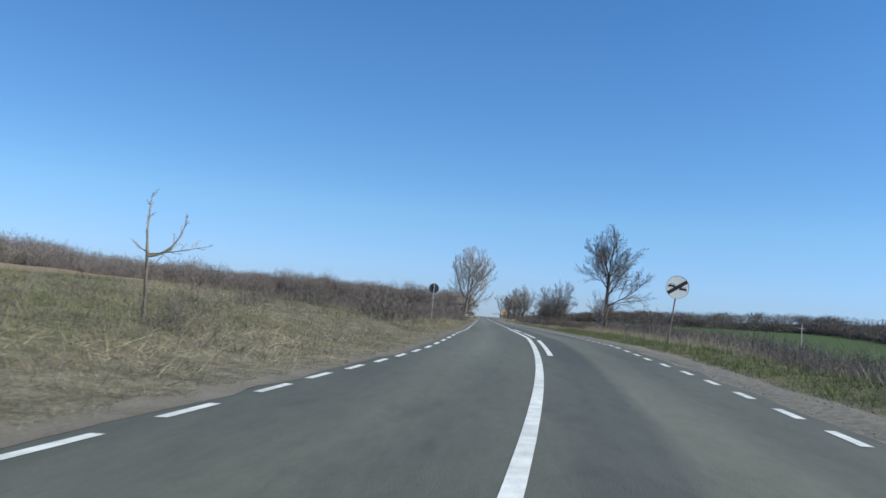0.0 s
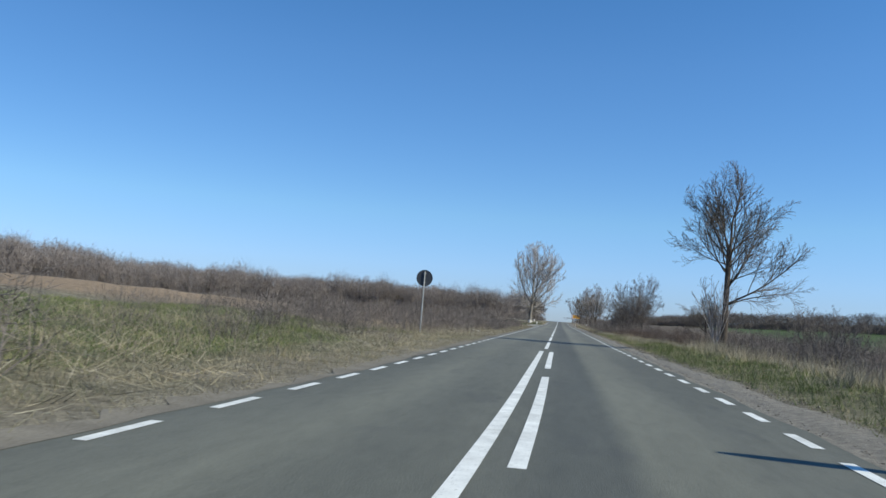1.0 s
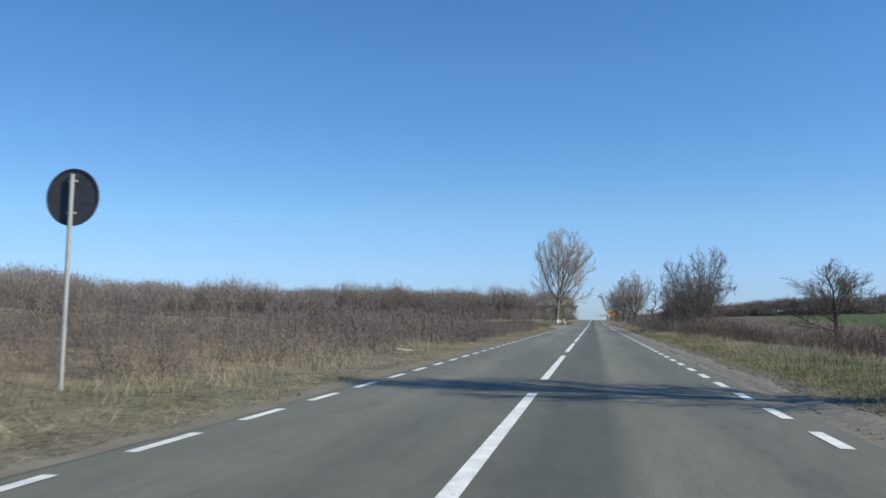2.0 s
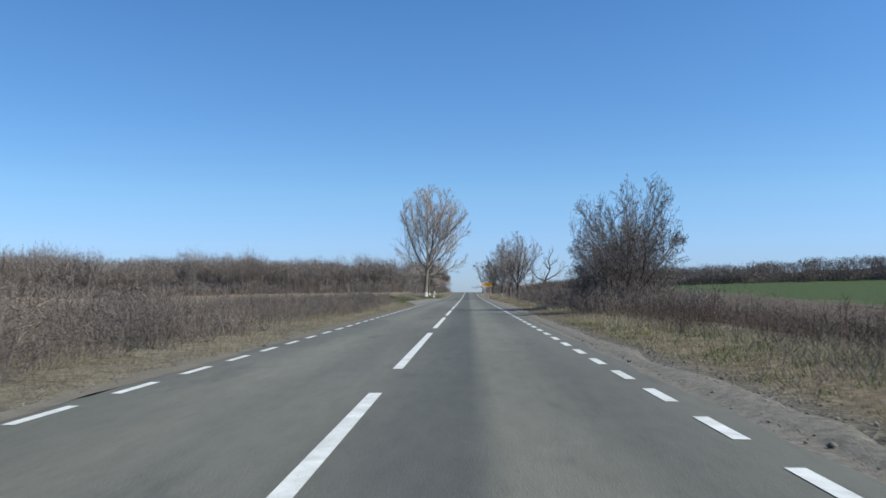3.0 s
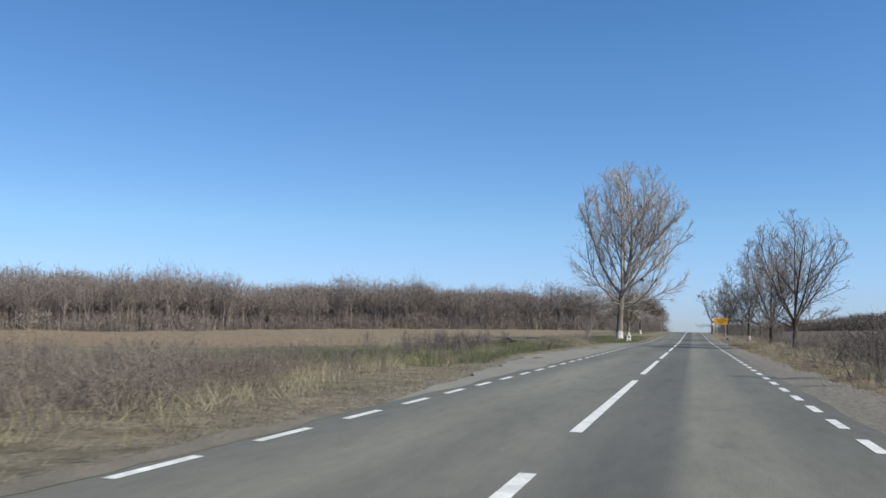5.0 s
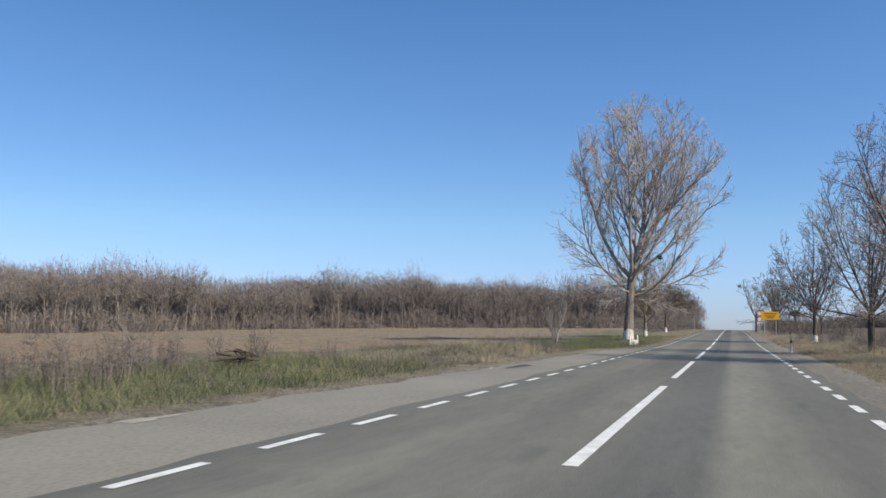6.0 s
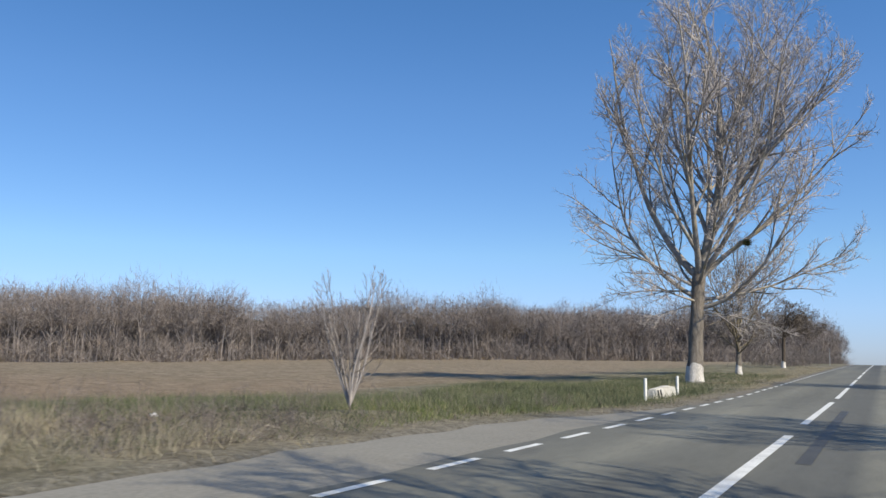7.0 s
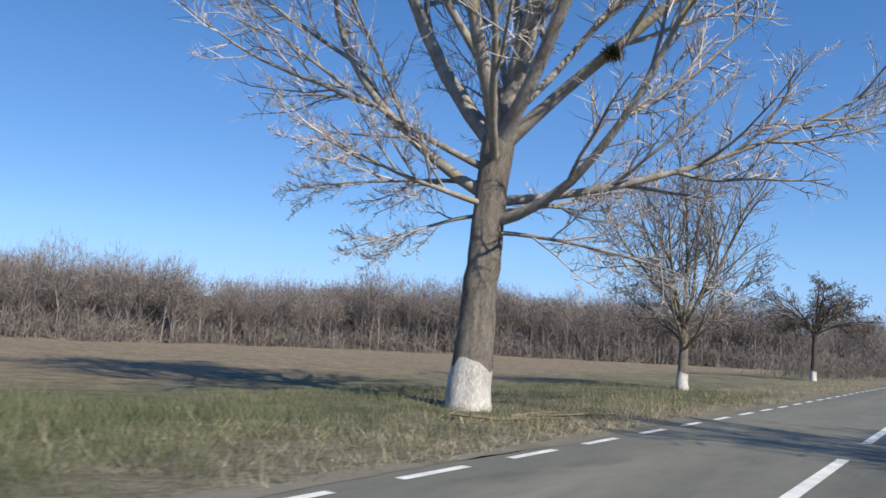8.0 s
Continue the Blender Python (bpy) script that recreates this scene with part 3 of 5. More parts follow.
def join(bits):
    """Several pieces, each of corners and triangles, as one."""
    V, T, n = [], [], 0
    for v, t in bits:
        V.append(v)
        T.append(t + n)
        n += len(v)
    return np.concatenate(V), np.concatenate(T)


def turn(r, d, angle):
    """A way at about that angle from d, to a random side."""
    d = d / np.linalg.norm(d)
    s = r.normal(size=3)
    s -= d * s.dot(d)
    s /= np.linalg.norm(s) + 1e-9
    return d * math.cos(angle) + s * math.sin(angle)


def grow(r, p, d, length, radius, level, spec, out):
    """One branch, and from it the finer ones."""
    n = max(2, int(spec["segs"][min(level, len(spec["segs"]) - 1)]))
    up, wild = spec["up"][min(level, len(spec["up"]) - 1)], spec["wild"][min(level, len(spec["wild"]) - 1)]
    pts, dirs = [np.array(p, float)], []
    d = d / np.linalg.norm(d)
    for i in range(n):
        d = d + np.array([0, 0, up]) / n + r.normal(size=3) * wild / math.sqrt(n)
        d = d / np.linalg.norm(d)
        q = pts[-1] + d * length / n
        c, e = spec["centre"], spec["size"]
        if level > 0 and sum(((q[k] - c[k]) / e[k]) ** 2 for k in range(3)) > spec.get("spill", 1.12 if level > 1 else 1.0):
            if i < 2:
                return
            break
        pts.append(q)
        dirs.append(d)
    m = len(pts)
    f = np.linspace(0, 1, m)
    rad = radius * (1 - f * (0.6 if level < 1 else 0.86 if level < 2 else 0.75)) + 0.002
    out[min(level, 3)].append((np.array(pts), rad))
    if level >= spec["levels"]:
        return
    spawn(r, pts, dirs, length, radius, level, spec, out)


def spawn(r, pts, dirs, length, radius, level, spec, out):
    """The finer branches along one."""
    m = len(pts)
    kids = spec["kids"][level]
    for j in range(kids):
        g = spec["from"][level] + (1 - spec["from"][level]) * (j + r.random()) / kids
        k = min(m - 2, int(g * (m - 1)))
        w = g * (m - 1) - k
        at = pts[k] * (1 - w) + pts[k + 1] * w
        ang = radians(spec["angle"][level] + r.normal() * 9)
        cl = length * spec["ratio"][level] * (1.15 - 0.55 * g) * r.uniform(0.7, 1.25)
        cr = min(radius * (1 - 0.65 * g) * 0.62, radius * spec["thin"])
        grow(r, at, turn(r, dirs[min(k, len(dirs) - 1)], ang), cl, max(cr, spec["twig"]), level + 1, spec, out)


def limb(r, at, az, t0, t1, length, radius, spec, out):
    """A limb that leaves at the tilt t0 from upright and bends to the tilt t1, with its finer branches."""
    n, pts, dirs = 13, [np.array(at, float)], []
    sway = r.normal(0, 0.05, 2)
    for i in range(n):
        f = (i + 0.5) / n
        tilt, a = radians(t1 + (t0 - t1) * (1 - f) ** 1.6), radians(az)
        sway = 0.72 * sway + r.normal(0, 0.55 * spec["wild"][0], 2)
        d = np.array([math.cos(a) * math.sin(tilt) + sway[0], math.sin(a) * math.sin(tilt) + sway[1], math.cos(tilt)])
        dirs.append(d / np.linalg.norm(d))
        pts.append(pts[-1] + dirs[-1] * length / n)
    f = np.linspace(0, 1, n + 1)
    out[1].append((np.array(pts), radius * (1 + 0.25 * np.exp(-f * 14)) * (1 - 0.88 * f) + 0.004))
    spawn(r, pts, dirs, length, radius, 1, spec, out)
    return np.array(pts)


def crafted_tree(seed, fork, trunk_r, lean, limbs, centre, size, kids=(0, 9, 8, 8), angle=(0, 36, 40, 44), ratio=(0, 0.36, 0.42, 0.46), up=(0, 0.3, 0.35, 0.25), wild=(0.1, 0.12, 0.2, 0.3), twig=0.006, thin=0.45, foot=0.2, start=(0, 0.2, 0.12, 0.1), low_spill=1.7):
    """A bare tree whose limbs are told one by one: height on the trunk or leader, way round, tilt at the foot and tip, length, radius. The first one is the leader."""
    r = np.random.default_rng(seed)
    spec = dict(segs=(8, 9, 7, 4, 2), up=up, wild=wild, levels=4, kids=kids, angle=angle, ratio=ratio, twig=twig, thin=thin, centre=centre, size=size, spill=1.08)
    spec["from"] = start
    out = {0: [], 1: [], 2: [], 3: []}
    z = np.linspace(0, 1, 22)
    stem = np.stack([lean[0] * z ** 1.4, lean[1] * z ** 1.4, z * fork], 1)
    stem[1:-1, :2] += r.normal(0, 0.03 * trunk_r, (20, 2))
    out[0].append((stem, trunk_r * (1 + foot * np.exp(-z * 9) - 0.2 * z + 0.08 * np.exp(-((z - 1) / 0.12) ** 2))))
    for h, az, t0, t1, length, radius in limbs:
        at = [np.interp(h, stem[:, 2], stem[:, k]) for k in range(3)]
        line = limb(r, at, az, t0, t1, length, radius, dict(spec, spill=low_spill) if t0 > 58 else spec, out)
        if len(stem) == 22:
            stem = np.concatenate([stem, line[1:]])
    return out


def plan_tree(seed, height, spread, fork, trunk_r, limbs, lean=(0, 0), low=0, levels=4, kids=(0, 9, 7, 5), up=(0, 0.35, 0.25, 0.2), angle=(0, 38, 42, 45), twig=0.006,
              ratio=(0, 0.42, 0.42, 0.42), spread_angle=34, wild=(0.1, 0.2, 0.3, 0.4), low_angle=78, low_up=0.1, squash=1.0, thin=0.5, leader=True, limb_r=(0.3, 0.46), foot=0.35, low_r=(0.2, 0.34), low_from=0.72, boughs=(), shift=(0, 0)):
    """Lines of points of a bare tree: trunk, limbs, boughs, twigs."""
    r = np.random.default_rng(seed)
    spec = dict(segs=(8, 9, 6, 4, 2), up=up, wild=wild, levels=levels, kids=kids, angle=angle, ratio=ratio, twig=twig, thin=thin,
                centre=(lean[0] * 0.6 + shift[0], lean[1] * 0.6 + shift[1], fork * 0.75 + (height - fork * 0.75) * 0.47), size=(spread, spread, (height - fork * 0.75) * 0.55 * squash))
    spec["from"] = (0, 0.15, 0.12, 0.1)
    out = {0: [], 1: [], 2: [], 3: []}
    n = 9
    z = np.linspace(0, 1, n)
    bend = np.stack([lean[0] * z ** 1.5 * fork / height, lean[1] * z ** 1.5 * fork / height, z * fork], 1)
    bend[1:, :2] += r.normal(0, 0.02 * trunk_r * 4, (n - 1, 2))
    flare = trunk_r * (1 + foot * np.exp(-z * 9) - 0.22 * z)
    out[0].append((bend, flare))
    top = bend[-1]
    for i in range(limbs):
        a = 2 * math.pi * (i + 0.3 * r.random()) / limbs + 0.7
        tilt = radians(spread_angle * r.uniform(0.7, 1.2)) if not (leader and i == 0) else radians(5)
        d = np.array([math.cos(a) * math.sin(tilt), math.sin(a) * math.sin(tilt), math.cos(tilt)])
        d = d + np.array([shift[0], shift[1], 0]) * 1.1 / (height - fork)
        L = (height - fork) * (1.0 if leader and i == 0 else r.uniform(0.78, 0.98))
        start = top * 1.0 - np.array([0, 0, r.uniform(0, 0.12) * fork])
        grow(r, start, d, L, trunk_r * r.uniform(*limb_r), 1, spec, out)
    spec2 = dict(spec, up=(0, low_up, 0.1, 0.05), spill=2.2)
    for i in range(low):
        a = 2 * math.pi * (i + 0.5 * r.random()) / low
        h = fork * r.uniform(low_from, 1.0)
        k = min(n - 2, int(h / fork * (n - 1)))
        tilt = radians(low_angle + r.normal() * 10)
        d = np.array([math.cos(a) * math.sin(tilt), math.sin(a) * math.sin(tilt), math.cos(tilt)])
        grow(r, bend[k], d, spread * r.uniform(0.65, 1.0), trunk_r * r.uniform(*low_r), 1, spec2, out)
    for h, a, tilt, length, rad in boughs:
        a, tilt = radians(a), radians(tilt)
        at = [np.interp(h, bend[:, 2], bend[:, k]) for k in range(3)]
        grow(r, at, np.array([math.cos(a) * math.sin(tilt), math.sin(a) * math.sin(tilt), math.cos(tilt)]), length, rad, 1, spec2, out)
    return out


def tree_meshes(name, out, bark, limb, twig, wash=0.0):
    """Meshes of a tree: trunk, whitewashed foot, limbs, twigs."""
    pts, rad = out[0][0]
    made = {}
    v, t = tubes(out[0])
    axis = np.stack([np.interp(v[:, 2], pts[:, 2], pts[:, k]) for k in range(2)], 1)
    a = np.arctan2(v[:, 1] - axis[:, 1], v[:, 0] - axis[:, 0])
    lump = 1 + 0.05 * np.sin(3 * a + 1.1 * v[:, 2]) * np.sin(0.9 * v[:, 2] + 1) + 0.03 * np.sin(7 * a - 0.6 * v[:, 2]) + 0.07 * np.sin(5 * a + 1) * np.exp(-v[:, 2] * 1.4)
    v[:, :2] = axis + (v[:, :2] - axis) * lump[:, None]
    made["trunk"] = mesh_arrays("trunk", v, t, bark)
    if wash:
        z = np.linspace(0, wash, 6)
        p = np.stack([np.interp(z, pts[:, 2], pts[:, k]) for k in range(3)], 1)
        q = np.interp(z, pts[:, 2], rad) * 1.06 + 0.012
        v, t = tubes([(p, q)])
        n = len(v) // 6
        jag = np.random.default_rng(n).uniform(-0.34, 0.26, n)
        v[-n:, 2] += (0.5 * jag + 0.25 * np.roll(jag, 1) + 0.25 * np.roll(jag, -1)) * wash
        made["whitewashed_foot"] = mesh_arrays("whitewashed_foot", v, t, M_WASH)
    made["branch_work"] = mesh_arrays("branch_work", *tubes(out[1] + [b for b in out[2] if b[1][0] > 0.03]), limb)
    fine = [b for b in out[3] if len(b[0]) <= 3]
    bits = [tubes([b for b in out[2] if b[1][0] <= 0.03] + [b for b in out[3] if len(b[0]) > 3])]
    if fine:
        bits.append(ribbons(fine))
    made["crown"] = mesh_arrays("crown", *join(bits), twig)
    for k in ("trunk", "branch_work"):
        made[k].shade_smooth()
    return made


def put_tree(name, meshes, x, y, label, category="tree", group="", rot=0.0, scale=1.0, sink=0.12, tall=1.0):
    m = Matrix.Translation((x, y, land_at(x, y) - sink)) @ Matrix.Rotation(radians(rot), 4, "Z")
    e = thing(name, m, label, category, group)
    for k, me in meshes.items():
        ob = part(k, me, e)
        ob.scale = (scale, scale, scale * tall)
    return e


# ---- the trees along the road ----
UPPER_LIMBS = [(6.1, 0, 15, -8, 17.6, 0.25), (6.1, 180, 50, 2, 16.5, 0.2), (6.2, 275, 34, 6, 15.5, 0.17), (6.3, 88, 36, 8, 15.0, 0.17), (6.0, 335, 46, 14, 14.0, 0.16), (6.0, 15, 52, 42, 13.0, 0.15),
               (9.2, 0, 34, 44, 12.0, 0.13), (9.8, 40, 24, 4, 13.0, 0.12), (8.3, 165, 26, 4, 14.5, 0.12), (12.5, 190, 30, 8, 10.0, 0.08), (13.5, 20, 30, 12, 9.5, 0.08), (15.0, 250, 28, 2, 8.0, 0.06), (11.0, 300, 40, 25, 9.0, 0.08)]
MIDDLE_LIMBS = [(7.0, 225, 42, 14, 12.5, 0.11), (7.4, 318, 44, 20, 12.0, 0.1), (7.2, 130, 42, 14, 12.0, 0.1), (10.5, 100, 38, 20, 10.0, 0.08), (10.2, 212, 42, 22, 10.0, 0.08), (8.6, 20, 42, 26, 11.0, 0.09), (6.6, 60, 44, 30, 11.5, 0.1), (9.5, 345, 40, 30, 10.5, 0.09), (12.0, 5, 45, 28, 8.5, 0.07), (14.0, 330, 40, 18, 8.0, 0.06)]
LOWER_LIMBS = [(4.9, 192, 64, 2, 11.5, 0.13), (5.5, 205, 64, 54, 7.2, 0.085), (4.3, 350, 80, 22, 10.0, 0.12), (4.8, 25, 84, 62, 9.6, 0.11), (5.2, 195, 82, 96, 4.8, 0.06), (4.5, 205, 96, 112, 3.2, 0.05), (4.1, 12, 92, 108, 4.6, 0.055),
               (5.6, 300, 62, 18, 9.0, 0.1), (5.5, 120, 64, 24, 9.0, 0.1), (4.7, 250, 84, 70, 5.0, 0.07), (4.6, 70, 84, 66, 5.0, 0.07)]
big = tree_meshes("big", crafted_tree(14, 6.3, 0.43, (0.35, 0.1), UPPER_LIMBS + MIDDLE_LIMBS + LOWER_LIMBS, (1.7, 0.2, 13.4), (7.9, 7.9, 10.5), kids=(0, 10, 10, 11), angle=(0, 33, 40, 44), ratio=(0, 0.39, 0.42, 0.46), twig=0.005), M_BARK, M_LICHEN, M_TWIG, 1.2)
big_tree = put_tree("poplar_tree", big, -7.85, 249.3, "tall bare spreading tree with lichen-yellow limbs and a whitewashed trunk foot", "tree")
second = tree_meshes("second", plan_tree(5, 10.6, 4.2, 2.6, 0.2, 8, low=6, low_angle=56, low_up=0.4, kids=(0, 13, 9, 7), twig=0.007, spread_angle=30, thin=0.4), M_BARK, M_LIMB, M_TWIGMID, 0.85)
put_tree("roadside_tree", second, -7.85, 265.5, "slender bare tree with a whitewashed trunk foot beside the road", "tree")
third = tree_meshes("third", crafted_tree(8, 3.5, 0.2, (0.1, 0), [(3.4, 30 + 137.5 * i, 22 + 5 * (i % 7), 62 + 6 * (i % 7), 4.5 + 0.4 * (i % 4), 0.08) for i in range(17)], (0.1, 0, 5.6), (4.4, 4.4, 3.2),
             kids=(0, 9, 9, 8), angle=(0, 46, 50, 50), ratio=(0, 0.4, 0.45, 0.45), up=(0, -0.1, -0.2, -0.3), wild=(0.1, 0.3, 0.4, 0.5), twig=0.012, low_spill=1.1), M_BARKDARK, M_LIMBDARK, M_TWIGDARK, 0.9)
put_tree("roadside_tree", third, -8.1, 299.0, "dark dense round-headed bare tree with a whitewashed foot", "tree")
YOUNG_LIMBS = [(5.4, 0, 12, 8, 4.7, 0.1), (4.9, 180, 30, 36, 3.9, 0.075), (5.5, 172, 22, 4, 4.1, 0.06), (4.7, 180, 74, 58, 3.1, 0.035), (5.3, 0, 46, 40, 3.9, 0.06), (3.5, 4, 40, 30, 4.3, 0.065), (2.6, 356, 62, 50, 4.9, 0.085),
               (2.55, 10, 66, 84, 4.3, 0.05), (3.8, 350, 68, 54, 3.6, 0.04), (5.8, 8, 28, 10, 3.6, 0.05), (4.4, 90, 44, 24, 4.0, 0.06), (4.8, 270, 42, 22, 4.0, 0.06), (3.4, 300, 56, 36, 3.6, 0.05), (3.6, 60, 56, 36, 3.6, 0.05),
               (5.2, 125, 36, 18, 3.8, 0.05), (5.3, 235, 36, 18, 3.8, 0.05), (4.6, 40, 44, 26, 3.6, 0.05), (4.5, 320, 44, 28, 3.6, 0.05), (5.0, 182, 44, 24, 3.8, 0.055), (4.3, 150, 48, 30, 3.5, 0.05), (4.2, 212, 48, 30, 3.5, 0.05), (5.6, 195, 34, 14, 3.6, 0.045)]
rt = tree_meshes("rt", crafted_tree(21, 5.6, 0.17, (0.1, 0), [(h, az, t0, t1, length * 0.9, rad * 0.72) for h, az, t0, t1, length, rad in YOUNG_LIMBS], (0.55, 0, 6.0), (3.5, 3.3, 4.3), kids=(0, 10, 9, 6), angle=(0, 32, 38, 40), ratio=(0, 0.48, 0.46, 0.4), up=(0, 0.2, 0.2, 0.1), wild=(0.16, 0.1, 0.14, 0.2), twig=0.005, thin=0.42), M_BARKDARK, M_LIMBDARK, M_TWIGDARK)
put_tree("verge_tree", rt, 9.1, 57.4, "bare dark-barked young tree on the grassy verge", "tree")
mt = tree_meshes("mt", plan_tree(31, 10.3, 4.1, 2.2, 0.2, 10, low=4, low_angle=66, low_up=0.35, kids=(0, 11, 9, 7), spread_angle=34, twig=0.006, thin=0.38, up=(0, 0.4, 0.35, 0.3), wild=(0.1, 0.14, 0.22, 0.3)), M_BARKDARK, M_LIMBDARK, M_TWIGMID)
put_tree("verge_tree", mt, 8.75, 205, "bare round-crowned tree with dark upswept branches on the verge", "tree")
put_tree("verge_tree", mt, 8.1, 216.4, "bare round-crowned tree with dark upswept branches on the verge", "tree", rot=140, scale=0.95)
white_foot = tree_meshes("wf", plan_tree(33, 10.4, 4.0, 2.8, 0.18, 8, low=4, kids=(0, 11, 9, 6), spread_angle=38, twig=0.009, thin=0.4), M_BARKDARK, M_LIMBDARK, M_TWIGDARK, 0.8)
put_tree("verge_tree", white_foot, 8.1, 246.5, "bare tree with a whitewashed trunk foot at the verge", "tree")
far_mesh = tree_meshes("far", plan_tree(36, 8.6, 4.0, 2.3, 0.17, 7, low=4, kids=(0, 7, 5, 4), spread_angle=38, twig=0.014, thin=0.4), M_BARKDARK, M_LIMBDARK, M_TWIGDARK)
for i, (x, y, s) in enumerate(((7.6, 296, 1.05), (10.5, 306, 1.1), (8.4, 322, 1.15), (12.5, 288, 0.9), (9.5, 345, 1.2), (5.6, 330, 1.15))):
    put_tree("far_verge_tree", far_mesh, x, y, "bare grey-brown tree in the thicket behind the yellow sign", "tree", "trees behind the sign", 70 * i, s)
bush = tree_meshes("bush", plan_tree(41, 6.9, 4.0, 0.5, 0.13, 17, low=11, kids=(0, 11, 9, 7), spread_angle=38, twig=0.005, up=(0, 0.35, 0.15, 0.1), wild=(0.1, 0.3, 0.32, 0.34), thin=0.33, low_angle=60, leader=False), M_BARKDARK, M_LIMBDARK, M_SCRUB)
put_tree("large_bush", bush, 9.3, 120.6, "large tangled bare bush with many brown stems", "bush", scale=0.78)
put_tree("large_bush", bush, 11.2, 130.3, "large tangled bare bush with many brown stems", "bush", rot=100, scale=0.9, tall=1.5)
put_tree("large_bush", bush, 9.5, 133.2, "large tangled bare bush with many brown stems", "bush", rot=210, scale=0.5)
# copy added inside the bush above to thicken its shadow on the road
put_tree("large_bush", bush, 10.6, 130.8, "large tangled bare bush with many brown stems", "bush", rot=50, scale=0.72, tall=1.3)
put_tree("large_bush", bush, 12.2, 51.0, "large tangled bare bush with many brown stems", "bush", rot=300, scale=0.48)
dead = tree_meshes("dead", crafted_tree(44, 2.1, 0.085, (0.35, 0), [(2.0, 60, 12, -8, 3.0, 0.07), (2.0, 185, 82, 30, 2.3, 0.05), (2.05, 355, 74, 52, 2.9, 0.055), (1.6, 100, 60, 30, 1.6, 0.04), (3.0, 170, 60, 35, 1.3, 0.035), (3.3, 10, 62, 30, 1.2, 0.03)], (0.3, 0, 3.2), (3.2, 3.0, 3.2),
            kids=(0, 6, 4, 2), wild=(0.42, 0.4, 0.45, 0.5), ratio=(0, 0.34, 0.42, 0.45), angle=(0, 52, 50, 50), twig=0.008), M_BARKDARK, M_LIMBDARK, M_TWIGDARK)
put_tree("dead_tree", dead, 8.7, 162.3, "small dead tree with crooked bare branches in the scrub", "tree", tall=1.2)
put_tree("dead_tree", dead, 10.6, 143.0, "small dead tree with crooked bare branches in the scrub", "tree", rot=200, scale=0.8)
pole_tree = tree_meshes("pole_tree", crafted_tree(46, 1.6, 0.05, (0.05, 0), [(1.5, 0, 6, -4, 2.3, 0.035), (1.0, 180, 40, 15, 1.2, 0.02), (1.4, 20, 35, 12, 1.2, 0.02)], (0, 0, 2.2), (1.0, 1.0, 2.2), kids=(0, 6, 3, 0), twig=0.007), M_BARKDARK, M_LIMBDARK, M_TWIGDARK)
put_tree("dead_sapling", pole_tree, 7.3, 159.5, "thin upright dead sapling in the scrub", "sapling")
put_tree("dead_sapling", pole_tree, 7.9, 155.0, "thin upright dead sapling in the scrub", "sapling", rot=130, scale=0.8)
put_tree("dead_tree", rt, 15.0, 97.0, "small bare tree standing in the scrub below the verge", "tree", rot=180, scale=0.85, tall=0.66)
shrub = tree_meshes("shrub", plan_tree(51, 3.0, 1.15, 0.2, 0.035, 13, kids=(0, 6, 4, 0), levels=3, spread_angle=20, twig=0.004, up=(0, 0.15, 0.3, 0.2), wild=(0.1, 0.15, 0.25, 0.3), angle=(0, 26, 32, 40), ratio=(0, 0.34, 0.4, 0.4), leader=False, limb_r=(0.42, 0.7)), M_BARK, M_TWIG, M_TWIGMID)
put_tree("bare_shrub", shrub, -7.8, 215.2, "bare many-stemmed shrub in dry grass by the lay-by", "shrub", sink=0.03)
put_tree("bare_shrub", shrub, 8.65, 57.3, "thin upright bare shrub beside a verge tree", "shrub", rot=90, scale=1.35, sink=0.03)
sapling = tree_meshes("sapling", crafted_tree(61, 1.62, 0.045, (-0.08, 0), [(1.6, 180, 8, 0, 1.4, 0.03), (1.5, 5, 88, 4, 1.45, 0.028), (1.2, 0, 60, 30, 0.6, 0.012), (1.55, 10, 84, 75, 1.4, 0.014), (1.6, 170, 70, 50, 0.5, 0.012)], (0.2, 0, 1.9), (1.3, 1.0, 1.3), kids=(0, 9, 3, 0), twig=0.006, ratio=(0, 0.2, 0.4, 0.4)), M_BARK, M_LIMB, M_TWIG)
put_tree("sapling", sapling, -9.5, -2.4, "thin pale forked sapling on the grassy bank", "sapling", sink=0.03, scale=0.92)


# ---- woods, scrub and grass: past counting ----
def needles(a, b, w):
    """Thin upright slivers from points a to points b, one triangle each."""
    d = b - a
    s = np.cross(d, rng.normal(size=d.shape))
    s *= (w / (np.linalg.norm(s, axis=1) + 1e-9))[:, None]
    V = np.stack([a - s, a + s, b], 1).reshape(-1, 3)
    return V, np.arange(len(V)).reshape(-1, 3)


